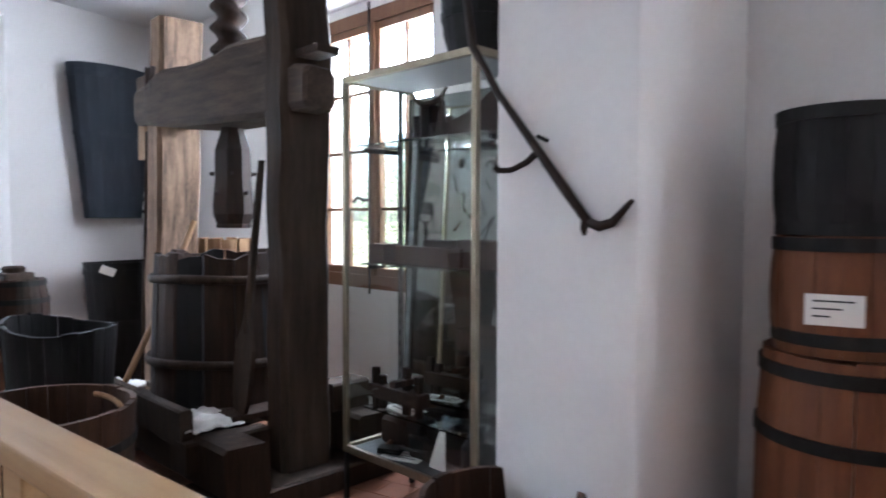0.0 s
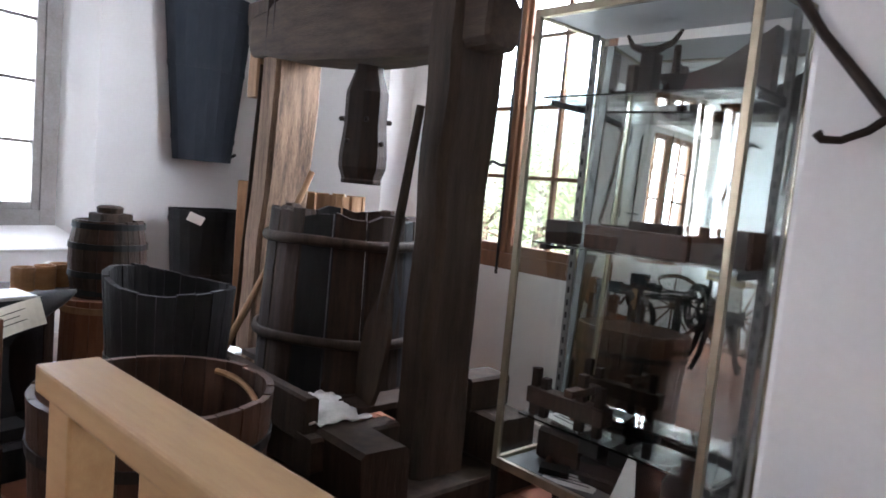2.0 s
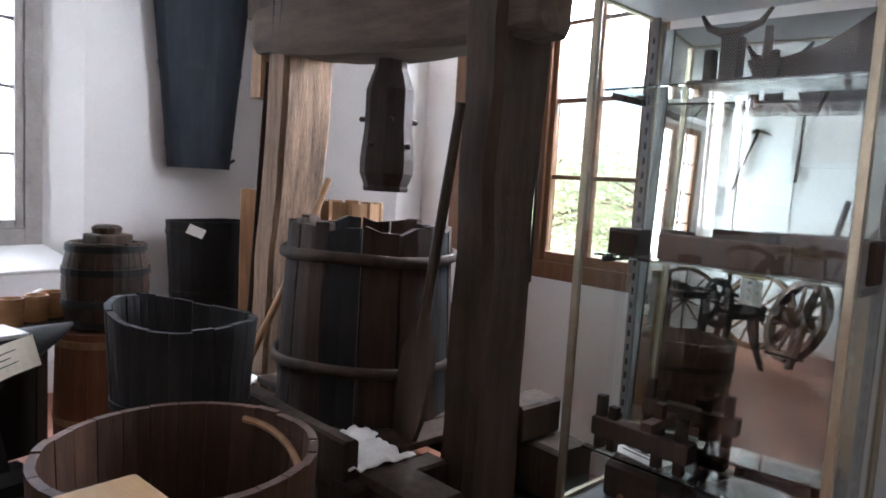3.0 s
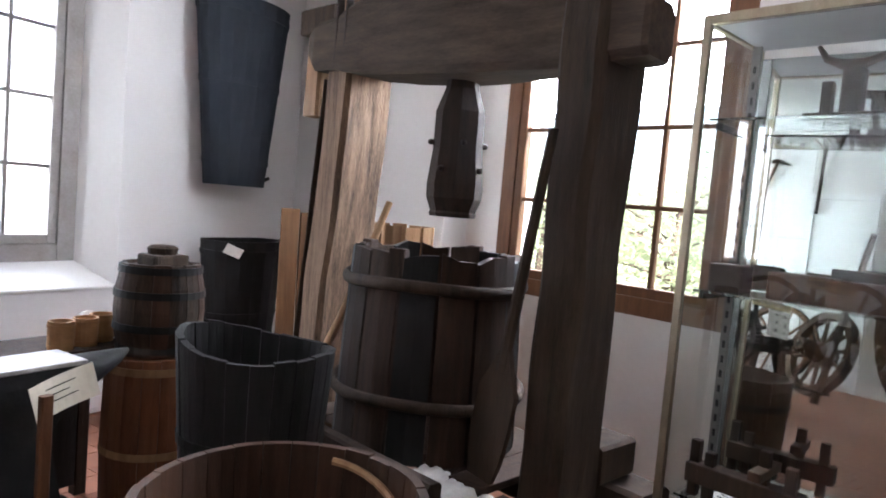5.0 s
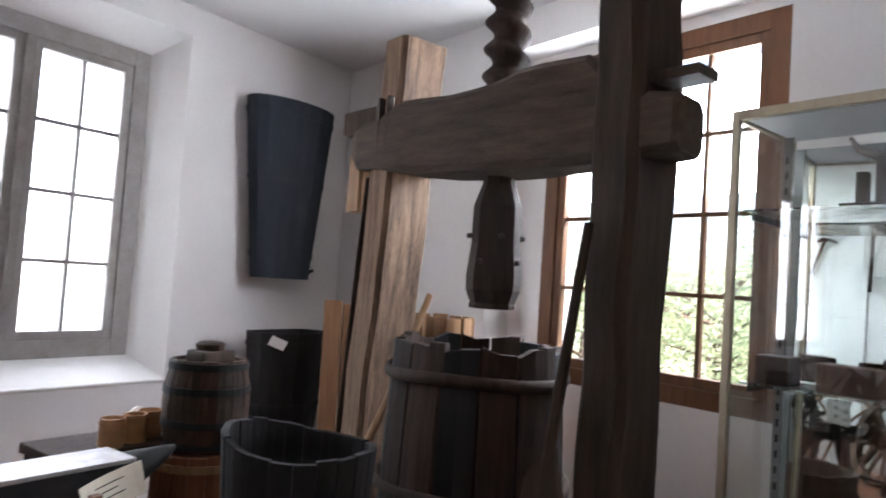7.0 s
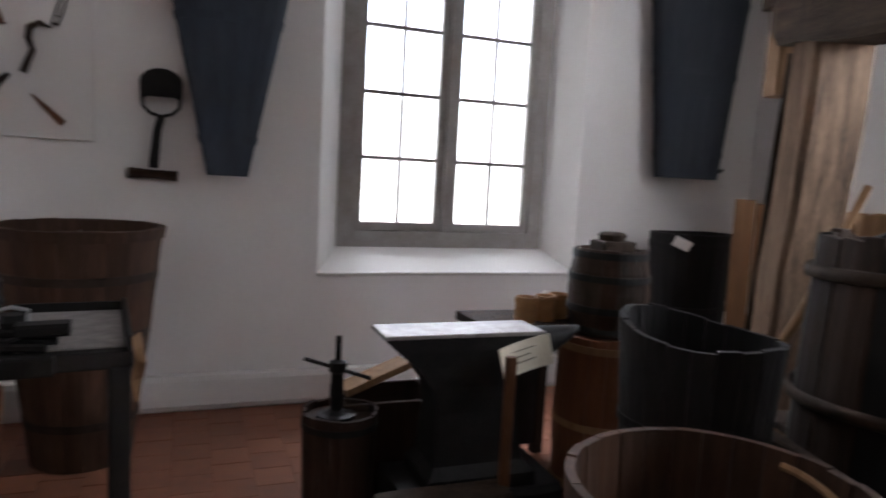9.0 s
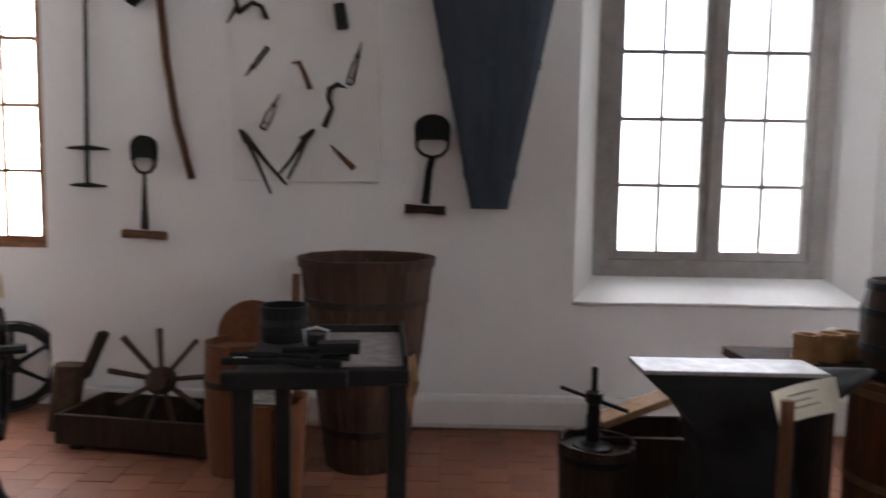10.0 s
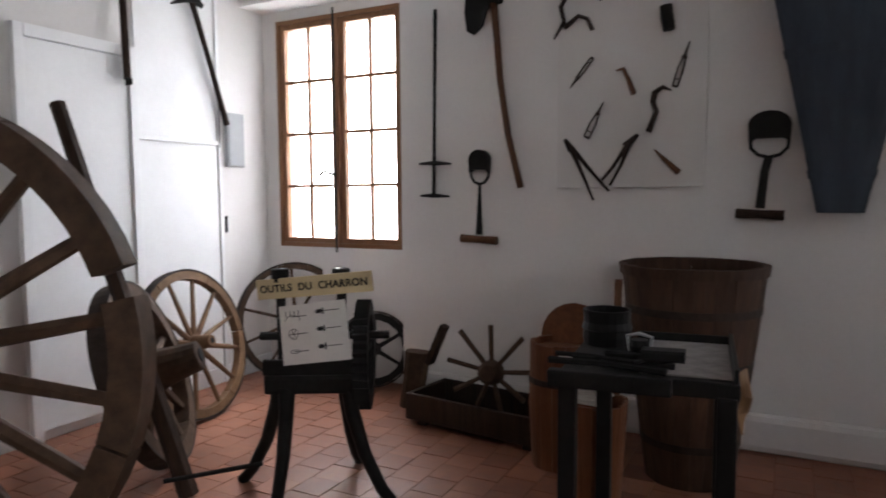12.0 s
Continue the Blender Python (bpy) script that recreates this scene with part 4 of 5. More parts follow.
B3 = barrel(pose(-0.97, -5.26, 0), 0.97, 0.285, 20, REDBROWN, "red-brown barrel with dark hoops at the foot of the stack", (0.05, 0.25, 0.70, 0.90))
B2 = barrel(pose(-0.993, -5.222, 0.971), 0.355, 0.207, 18, REDBROWN, "small red-brown barrel with a white label card", (0.03, 0.31))
B1 = barrel(pose(-0.993, -5.222, 1.327), 0.37, 0.207, 18, BLACKWOOD, "dark grey barrel on top of the stack", (0.0, 0.34))
part("label_card", solid((-0.075, -0.004, 0.10), (0.075, 0.0, 0.19), 0, pose(-0.214, 0.02, 0, 0, 0, -90)), PAPER, B2, "white paper label")
for k in range(3):
    part("text_bar", solid((-0.055, -0.006, 0.168 - k * 0.022), (0.05 - 0.03 * k, -0.0045, 0.173 - k * 0.022), 0, pose(-0.214, 0.02, 0, 0, 0, -90)), INK, B2)
low = thing("low_round_basin", pose(-1.52, -4.31, 0), "dark round wooden tub standing on the floor by the pier", "basin")
staves(low, 20, [(0, 0.22), (0.50, 0.265)], 0.02, BROWNSTAVE, gap=0.003)
disc(low, 0.205, 0.03, 0.05, BROWNSTAVE)
hoop(low, 0.231, 0.234, 0.12, 0.025, 0.004, IRON)
hoop(low, 0.258, 0.261, 0.42, 0.025, 0.004, IRON)

# ---- north wall tools ----
def wall_thing(name, label, category, group="tools on the wall"):
    return thing(name, pose(0, 0, 0), label, category, group)


fork = wall_thing("long_auger", "long iron auger with two cross bars hung on the wall", "auger")
part("shaft", rod([(-5.225, -0.03, 1.335), (-5.215, -0.03, 1.9), (-5.205, -0.03, 2.50)], [0.012, 0.011, 0.012]), IRON, fork)
part("cross_bar", rod([(-5.33, -0.03, 1.55), (-5.215, -0.03, 1.552), (-5.10, -0.03, 1.545)], [0.006, 0.016, 0.005]), IRON, fork)
part("cross_bar", rod([(-5.32, -0.03, 1.345), (-5.22, -0.03, 1.347), (-5.115, -0.03, 1.34)], [0.006, 0.015, 0.005]), IRON, fork)
axe = wall_thing("broad_axe", "long-handled felling axe hung on the wall", "axe")
part("handle", rod([(-4.81, -0.035, 2.50), (-4.785, -0.035, 2.25), (-4.77, -0.035, 2.05), (-4.715, -0.035, 1.70), (-4.635, -0.035, 1.39)], [0.024, 0.022, 0.021, 0.02, 0.022]), TOOLWOOD, axe, smooth=True)
bm = slab([(-4.80, 2.49), (-4.85, 2.455), (-4.885, 2.36), (-4.94, 2.315), (-4.985, 2.34), (-5.0, 2.45), (-4.99, 2.58), (-4.95, 2.66), (-4.90, 2.62), (-4.87, 2.55), (-4.80, 2.545)], 0.022, 0.04, Matrix(((1, 0, 0, 0), (0, 0, -1, 0), (0, 1, 0, 0), (0, 0, 0, 1))))
part("head", bm, IRON, axe)
part("eye", rod([(-4.84, -0.035, 2.51), (-4.76, -0.035, 2.51)], 0.036), IRON, axe)


def spade(x, top, bot, head_w, head_h, grip_w, lean, label):
    """A turf tool: a shod head with a loop under it, a stem and a T grip at the bottom."""
    t = wall_thing("iron_shod_tool", label, "hand tool")
    xt = x + lean
    out = []
    for k in range(9):
        a = math.pi * k / 8
        out.append((xt + head_w / 2 * math.cos(a), top - head_h * 0.45 + head_h * 0.45 * math.sin(a)))
    out += [(xt - head_w / 2 * 0.95, top - head_h), (xt - head_w * 0.3, top - head_h * 0.88), (xt + head_w * 0.3, top - head_h * 0.88), (xt + head_w / 2 * 0.95, top - head_h)]
    part("head", slab(out, 0.01, 0.055, Matrix(((1, 0, 0, 0), (0, 0, -1, 0), (0, 1, 0, 0), (0, 0, 0, 1)))), IRON, t)
    loop = [(xt - head_w * 0.44, -0.03, top - head_h * 0.9), (xt - head_w * 0.42, -0.03, top - head_h * 1.2), (xt - head_w * 0.25, -0.03, top - head_h * 1.42), (xt, -0.03, top - head_h * 1.5),
            (xt + head_w * 0.25, -0.03, top - head_h * 1.42), (xt + head_w * 0.42, -0.03, top - head_h * 1.2), (xt + head_w * 0.44, -0.03, top - head_h * 0.9)]
    part("loop", rod(loop, 0.009), IRON, t)
    part("stem", rod([(xt, -0.03, top - head_h * 1.5), (x + lean * 0.5, -0.03, (top + bot) / 2 - 0.04), (x, -0.03, bot + 0.03)], [0.008, 0.013, 0.022] if lean < 0.01 else [0.02, 0.02, 0.024]), IRON, t)
    part("grip", rod([(x - grip_w / 2, -0.035, bot + 0.004), (x, -0.035, bot), (x + grip_w / 2, -0.035, bot - 0.006)], [0.026, 0.022, 0.026], 10), TOOLWOOD if lean < 0.01 else DARKSTAVE, t)
    return t


spade(-4.908, 1.625, 1.075, 0.135, 0.14, 0.24, 0.004, "small iron turf tool with a wooden grip")
spade(-3.34, 1.76, 1.24, 0.20, 0.155, 0.225, 0.035, "iron-shod hand tool with a T grip")

board = thing("tool_board", pose(-4.01, 0, 1.90), "pale display board with small tools fixed on it", "display board")
part("panel", solid((-0.405, -0.020, -0.515), (0.405, -0.0015, 0.70), 0.003), BOARD, board)
FLAT = Matrix(((1, 0, 0, 0), (0, 0, -1, 0), (0, 1, 0, 0), (0, 0, 0, 1)))


def px(u, v):
    """A place on the tool board, from a drawing of it 400 wide."""
    return ((u - 200) * 0.81 / 400 * 1.0, (515 - v) * 0.81 / 400 * 1.0 - 0.515 + 0.02)


def small_tool(name, label, pts, rads, mat, category="tool"):
    t = thing(name, pose(-4.01, -0.0215, 1.90), label, category, "small tools on the board")
    q = [(px(u, v)[0], -max(r, 0.006), px(u, v)[1]) for (u, v), r in zip(pts, rads)]
    part("shaft", rod(q, rads), mat, t)
    return t


def tongs(pts_a, pts_b, jaw, label):
    t = small_tool("iron_tongs", label, pts_a, [0.012, 0.014, 0.009, 0.007], RUST, "tongs")
    q = [(px(u, v)[0], -0.03, px(u, v)[1]) for u, v in pts_b]
    part("arm", rod(q, [0.012, 0.014, 0.009, 0.007]), RUST, t)
    part("jaw", rod([(px(*jaw[0])[0], -0.02, px(*jaw[0])[1]), (px(*jaw[1])[0], -0.02, px(*jaw[1])[1])], [0.010, 0.024]), RUST, t)
    return t


tongs([(30, 395), (55, 425), (110, 490), (150, 535)], [(30, 395), (52, 430), (80, 490), (110, 560)], [(25, 388), (45, 418)], "rusty iron tongs with long arms")
tongs([(222, 388), (200, 410), (160, 470), (130, 505)], [(222, 388), (205, 412), (185, 465), (155, 520)], [(228, 384), (195, 415)], "rusty open iron pincers on the board")
def framed_tool(name, label, tip, end, wide):
    """A spike that opens into a narrow frame with a bar across its end."""
    t = small_tool(name, label, [tip, (tip[0] + (end[0] - tip[0]) * 0.38, tip[1] + (end[1] - tip[1]) * 0.38)], [0.003, 0.010], RUST)
    a, b = Vector(px(*tip)), Vector(px(*end))
    d = (b - a).normalized()
    side = Vector((-d[1], d[0]))
    at = lambda f, w: (lambda q: (q[0], -0.008, q[1]))(a.lerp(b, f) + side * w)
    part("collar", rod([at(0.34, -0.013), at(0.34, 0.013)], 0.008, 6), RUST, t)
    for w in (-1, 1):
        part("frame_bar", rod([at(0.36, w * 0.006), at(0.6, w * wide), at(1.0, w * wide * 0.9)], 0.005, 6), RUST, t)
    part("end_bar", rod([at(1.0, -wide), at(1.0, wide)], 0.006, 6), RUST, t)
    part("frame_bar", rod([at(0.84, -wide), at(0.84, wide)], 0.003, 6), RUST, t)


framed_tool("pointed_tool", "thin pointed iron tool with an open end", (38, 245), (100, 168), 0.009)
framed_tool("framed_file", "narrow iron tool with an open frame", (132, 290), (86, 384), 0.017)
framed_tool("framed_file", "narrow iron tool with an open frame", (355, 150), (320, 262), 0.014)
t = small_tool("pruning_hook", "small hooked knife with a wooden handle", [(165, 208), (185, 205), (200, 235), (215, 275)], [0.004, 0.011, 0.013, 0.015], TOOLWOOD, "knife")
t = small_tool("billhook", "curved billhook with a wooden handle", [(312, 272), (290, 262), (270, 275), (266, 300), (275, 325), (255, 378)], [0.004, 0.012, 0.017, 0.015, 0.013, 0.017], RUST, "billhook")
small_tool("short_chisel", "short chisel with a thick handle", [(270, 425), (295, 450), (335, 488)], [0.004, 0.012, 0.018], TOOLWOOD, "chisel")
small_tool("iron_hammer_head", "dark iron hammer head", [(295, 55), (305, 118)], [0.032, 0.032], IRON, "hammer head")
small_tool("bent_bit_brace", "wavy dark iron bit brace", [(-10, 105), (20, 60), (10, 20), (30, -15)], [0.004, 0.013, 0.014, 0.012], RUST, "brace")
small_tool("bent_bit_brace", "curled dark iron brace", [(20, 78), (40, 65), (60, 50), (85, 60), (100, 92)], [0.014, 0.014, 0.012, 0.012, 0.012], RUST, "brace")
small_tool("iron_plug", "short dark iron plug", [(115, 12), (140, -20)], [0.026, 0.026], IRON, "iron piece")
small_tool("wooden_handle_tool", "small tool with a dark wooden handle", [(245, -60), (255, 20)], [0.012, 0.02], TOOLWOOD)
small_tool("wooden_handle_tool", "small tool with a dark wooden handle", [(345, -50), (372, 22)], [0.014, 0.022], TOOLWOOD)

# ---- north wall, standing things ----
vat = thing("tall_staved_vat", pose(-3.60, -0.50, 0), "tall brown tapered vat standing against the wall", "vat")
staves(vat, 22, [(0.0, 0.20), (0.5, 0.265), (1.02, 0.325)], 0.024, VATWOOD, gap=0.002)
disc(vat, 0.195, 0.03, 0.06, BROWNSTAVE)
for z in (0.18, 0.55, 0.80):
    hoop(vat, 0.20 + 0.123 * z + 0.002, 0.204 + 0.123 * z, z, 0.035, 0.004, RUST)
hoop(vat, 0.322, 0.328, 0.975, 0.045, 0.008, VATWOOD)

cyl = thing("round_oak_cask", pose(-4.19, -0.62, 0), "orange-brown upright wooden cask with a round board", "cask")
staves(cyl, 16, [(0, 0.15), (0.3, 0.165), (0.62, 0.16)], 0.018, REDBROWN, gap=0.002)
disc(cyl, 0.145, 0.56, 0.585, REDBROWN, "head")
hoop(cyl, 0.164, 0.166, 0.42, 0.03, 0.004, RUST, n=20)
part("round_board", lathe([(0.17, 0), (0.17, 0.025)], 20), REDBROWN, cyl).matrix_basis = pose(0.02, 0.14, 0.62, 82, 0, 0)

trough = thing("wooden_trough", pose(-4.72, -0.33, 0, 0, 0, -8), "long low dark wooden trough", "trough")
for a0, b0 in (((-0.42, -0.17, 0.03), (0.42, 0.17, 0.055)), ((-0.45, -0.20, 0.03), (0.45, -0.17, 0.185)), ((-0.45, 0.17, 0.03), (0.45, 0.20, 0.185)), ((-0.45, -0.17, 0.03), (-0.42, 0.17, 0.185)), ((0.42, -0.17, 0.03), (0.45, 0.17, 0.185))):
    part("board", solid(a0, b0, 0.006), DARKSTAVE, trough)
for x in (-0.35, 0.35):
    part("foot", solid((x - 0.03, -0.18, 0), (x + 0.03, 0.18, 0.029), 0.003), DARKSTAVE, trough)
hub = thing("spoked_hub", pose(-4.70, -0.33, 0.33, 0, 0, 0), "wheel hub with loose spokes lying in the trough", "wheel hub")
part("hub", lathe([(0.045, -0.10), (0.07, -0.05), (0.075, 0.0), (0.07, 0.05), (0.045, 0.10)], 14), WHEELWOOD, hub).matrix_basis = pose(0, 0, 0, 78, 0, 10)
for k, L in zip(range(9), (0.25, 0.30, 0.28, 0.30, 0.27, 0.28, 0.24, 0.22, 0.26)):
    a = radians(8 + 40 * k)
    if 200 < 8 + 40 * k < 340:
        L = 0.25
    part("spoke", rod([(0.06 * math.cos(a), 0, 0.06 * math.sin(a)), (L * math.cos(a), -0.03, L * math.sin(a))], [0.014, 0.016], 6), WHEELWOOD, hub)
part("end_board", solid((-0.40, -0.02, -0.16), (-0.36, 0.05, 0.10), 0.006, pose(0, 0, 0, 0, 24, 0)), DARKSTAVE, hub)
part("end_stake", solid((0.29, -0.02, -0.14), (0.325, 0.02, 0.30), 0.005, pose(0, 0, 0, 0, 4, 0)), DARKSTAVE, hub)
bootlog = tagged(part("wooden_mallet_block", timber((-0.075, -0.06, 0), (0.075, 0.06, 0.36), 0.03, 7, 0.03, 6.0), WHEELWOOD), "rough split wooden log standing by the niche", "log")
bootlog.matrix_basis = pose(-5.32, -0.16, 0, 0, 6, 20)

# ---- iron work table ----
bench = thing("black_work_table", pose(-3.62, -1.55, 0, 0, 0, 6), "black iron work table with a steel tray top", "work table")
part("top_frame", solid((-0.245, -0.20, 0.735), (0.29, 0.36, 0.785), 0.006), IRON, bench)
part("front_bar", solid((-0.275, -0.25, 0.74), (0.10, -0.203, 0.795), 0.008), IRON, bench)
part("tray", solid((0.0, -0.16, 0.786), (0.27, 0.34, 0.792), 0.002), STEEL, bench, "dull steel tray")
part("tray_edge", solid((0.272, -0.20, 0.786), (0.285, 0.36, 0.83), 0.003), IRON, bench)
part("tray_edge", solid((-0.05, 0.345, 0.786), (0.27, 0.358, 0.82), 0.003), IRON, bench)
for x, y in ((-0.22, -0.18), (0.255, -0.18), (-0.17, 0.31), (0.255, 0.32)):
    part("leg", solid((x - 0.028, y - 0.028, 0), (x + 0.028, y + 0.028, 0.743), 0.006), IRON, bench)
part("stretcher", solid((-0.24, -0.19, 0.20), (0.235, -0.17, 0.24), 0.004), IRON, bench)
pan = thing("iron_pot", pose(-3.80, -1.32, 0.786), "low round dark iron pot on the work table", "pot")
part("body", lathe([(0.085, 0), (0.09, 0.03), (0.088, 0.055), (0.094, 0.06), (0.086, 0.085), (0.09, 0.13), (0.08, 0.13), (0.078, 0.03)], 20), IRON, pan)
vice = thing("small_table_vice", pose(-3.63, -1.58, 0.786), "small black vice on the work table", "vice")
part("body", solid((-0.07, -0.05, 0), (0.05, 0.05, 0.035), 0.008), IRON, vice)
part("knob", lathe([(0.03, 0.035), (0.035, 0.06), (0.03, 0.08)], 12), IRON, vice)
part("ring", rod([(-0.03, 0, 0.04), (-0.04, 0, 0.09), (0.0, 0, 0.10), (0.04, 0, 0.09), (0.035, 0, 0.05)], 0.006), GREYPANEL, vice)
pp = thing("paper_sheets", pose(-3.79, -1.62, 0.786, 0, 0, 15), "loose white papers on the work table", "papers")
part("sheet", solid((-0.10, -0.04, 0), (0.10, 0.05, 0.003)), PAPER, pp)
part("sheet", solid((-0.05, -0.05, 0.0035), (0.12, 0.04, 0.006), 0, pose(0, 0, 0, 0, 0, 14)), PAPER, pp)
clut = thing("forge_tools", pose(-3.72, -1.72, 0.796, 0, 0, 4), "dark iron rods and files heaped along the table edge", "tools")
for k, (x0, y0, x1, y1, r) in enumerate(((-0.17, -0.01, 0.20, -0.04, 0.012), (-0.10, 0.03, 0.22, 0.02, 0.010), (-0.16, 0.05, 0.10, 0.00, 0.009), (0.0, 0.07, 0.20, 0.06, 0.014), (0.10, -0.03, 0.20, 0.10, 0.008))):
    part("rod", rod([(x0, y0, 0.012 + 0.004 * k), ((x0 + x1) / 2, (y0 + y1) / 2 + 0.01, 0.016 + 0.004 * k), (x1, y1, 0.012 + 0.004 * k)], [r, r * 0.8, r * 1.1], 7), IRON, clut)
part("block", timber((0.12, 0.0, 0.03), (0.25, 0.07, 0.065), 0.006, 4, 0.008), IRON, clut)
fray = thing("frayed_cord", pose(-3.32, -1.66, 0.62), "frayed pale cord hanging from the table edge", "cord")
for k in range(5):
    part("strand", rod([(0.004 * k, 0.012 * k, 0.19), (0.012 + 0.006 * k, -0.006 * k, 0.12), (0.006 * k, 0.01 * k, 0.06), (0.014, 0.006 * k, 0.0 + 0.012 * k)], 0.004, 5), PALEPINE, fray)
stick2 = tagged(part("upright_rod", rod([(0, 0, 0), (0.01, 0, 0.98)], 0.018), TOOLWOOD), "dark wooden rod standing behind the work table", "rod")
stick2.matrix_basis = pose(-3.86, -0.92, 0)
pail2 = thing("red_brown_bucket", pose(-3.90, -1.12, 0), "red-brown wooden bucket holding folded papers under the table", "bucket")
staves(pail2, 14, [(0, 0.11), (0.50, 0.14)], 0.014, REDBROWN, gap=0.002)
disc(pail2, 0.105, 0.02, 0.04, REDBROWN)
for k in range(4):
    part("folded_paper", solid((-0.075, -0.06, 0.0), (0.075, 0.06, 0.007), 0.002, pose(0.0, -0.02, 0.502 + 0.021 * k, 6, 4 - 5 * (k % 2), 8 + 9 * k)), PAPER, pail2)

# ---- wheelwright's stand ----
stand = thing("wheelwright_bench_stand", pose(-5.13, -1.40, 0, 0, 0, 29), "black iron grinding stand on four splayed legs", "tool stand")
part("body", solid((-0.20, -0.13, 0.47), (0.20, 0.13, 0.56), 0.02), IRON, stand)
part("back_plate", solid((-0.20, -0.135, 0.56), (0.20, -0.11, 0.63), 0.006), IRON, stand)
for x, y, fx, fy in ((-0.10, -0.11, -0.14, -0.25), (0.17, -0.09, 0.38, -0.22), (-0.17, 0.08, -0.36, 0.07), (0.13, 0.11, 0.18, 0.28)):
    part("leg", rod([(x + (fx - x) * k, y + (fy - y) * k, z) for k, z in ((0, 0.50), (0.08, 0.38), (0.35, 0.20), (0.72, 0.06), (1.0, 0.0))], [0.038, 0.034, 0.030, 0.027, 0.026], 8), IRON, stand, smooth=True)
for x in (-0.15, 0.13):
    part("upright", rod([(x, 0.05, 0.55), (x, 0.05, 0.95)], 0.022), IRON, stand)
    part("cap", lathe([(0.03, 0.95), (0.042, 0.955), (0.042, 1.01), (0.035, 1.015)], 14), IRON, stand).matrix_basis = pose(x, 0.05, 0)
part("cross_shaft", rod([(-0.25, 0.05, 0.70), (0.35, 0.05, 0.70)], 0.02), IRON, stand)
bm = bmesh.new()
n = 40
prof = []
for k in range(n * 2):
    a = math.pi * k / n
    r = 0.255 if k % 2 else 0.235
    prof.append((r * math.cos(a), r * math.sin(a)))
inn = [(0.19 * math.cos(math.pi * k / n), 0.19 * math.sin(math.pi * k / n)) for k in range(n * 2)]
rings(bm, [[(0.20, 0.05 + y, 0.61 + z) for y, z in prof], [(0.265, 0.05 + y, 0.61 + z) for y, z in prof], [(0.265, 0.05 + y, 0.61 + z) for y, z in inn], [(0.20, 0.05 + y, 0.61 + z) for y, z in inn]], loop=True)
part("toothed_wheel", bm, IRON, stand, "black toothed iron wheel")
for k in range(3):
    a = math.pi * k / 3
    part("wheel_spoke", rod([(0.235, 0.05 + 0.2 * math.cos(a), 0.61 + 0.2 * math.sin(a)), (0.235, 0.05 - 0.2 * math.cos(a), 0.61 - 0.2 * math.sin(a))], 0.016), IRON, stand)
part("treadle_rod", rod([(-0.62, -0.20, 0.12), (-0.20, -0.17, 0.18)], 0.011), IRON, stand)

sign = thing("lettered_sign", pose(-5.10, -1.42, 0.945, 0, -6.0, 12), "cream wooden sign lettered OUTILS DU CHARRON", "sign")
part("board", solid((-0.285, -0.010, -0.046), (0.285, 0.006, 0.046), 0.003), CREAM, sign)
fc = bpy.data.curves.new("lettering", "FONT")
fc.offset = 0.0012
fc.body, fc.size, fc.align_x, fc.align_y, fc.extrude, fc.space_character = "OUTILS  DU  CHARRON", 0.047, "CENTER", "CENTER", 0.001, 1.06
lt = new("lettering", fc)
lt.data.materials.append(INK)
lt.parent = sign
lt.matrix_basis = pose(0, -0.0125, 0, 90, 0, 0)
panel = thing("drawing_card", pose(-5.00, -1.55, 0.765, -8, -8, 14), "white card with small ink drawings of wheel tools", "card")
part("sheet", solid((-0.155, -0.003, -0.13), (0.155, 0.003, 0.125)), PAPER, panel)
for r, z in enumerate((0.075, 0.0, -0.075)):
    for x0, x1, h in ((-0.10, -0.03, 0.0018), (0.01, 0.125, 0.0016), (0.018, 0.042, 0.009), (0.045, 0.052, 0.014)):
        part("ink_mark", solid((x0, -0.0045, z - h + 0.012 * (x0 > 0)), (x1, -0.0032, z + h + 0.012 * (x0 > 0))), INK, panel)
    if r == 1:
        for q in range(3):
            part("ink_mark", solid((-0.022, -0.0045, -0.0012), (0.022, -0.0032, 0.0012), 0, pose(-0.095, 0, z, 0, 60 * q, 0)), INK, panel)
    bm = bmesh.new()
    if r == 0:
        tube(bm, [(-0.095 + 0.034 * math.cos(a), -0.004, z - 0.016 + 0.022 * math.sin(a)) for a in (0.35 * k for k in range(10))], 0.0016, 4)
        for q in range(4):
            part("ink_mark", solid((-0.126 + q * 0.02, -0.0045, z), (-0.123 + q * 0.02, -0.0032, z + 0.026)), INK, panel)
    else:
        tube(bm, [(-0.095 + 0.022 * math.cos(a), -0.004, z + (0.022 if r == 1 else 0.008) * math.sin(a)) for a in (0.524 * k for k in range(13))], 0.0016, 4)
    part("ink_circle", bm, INK, panel)


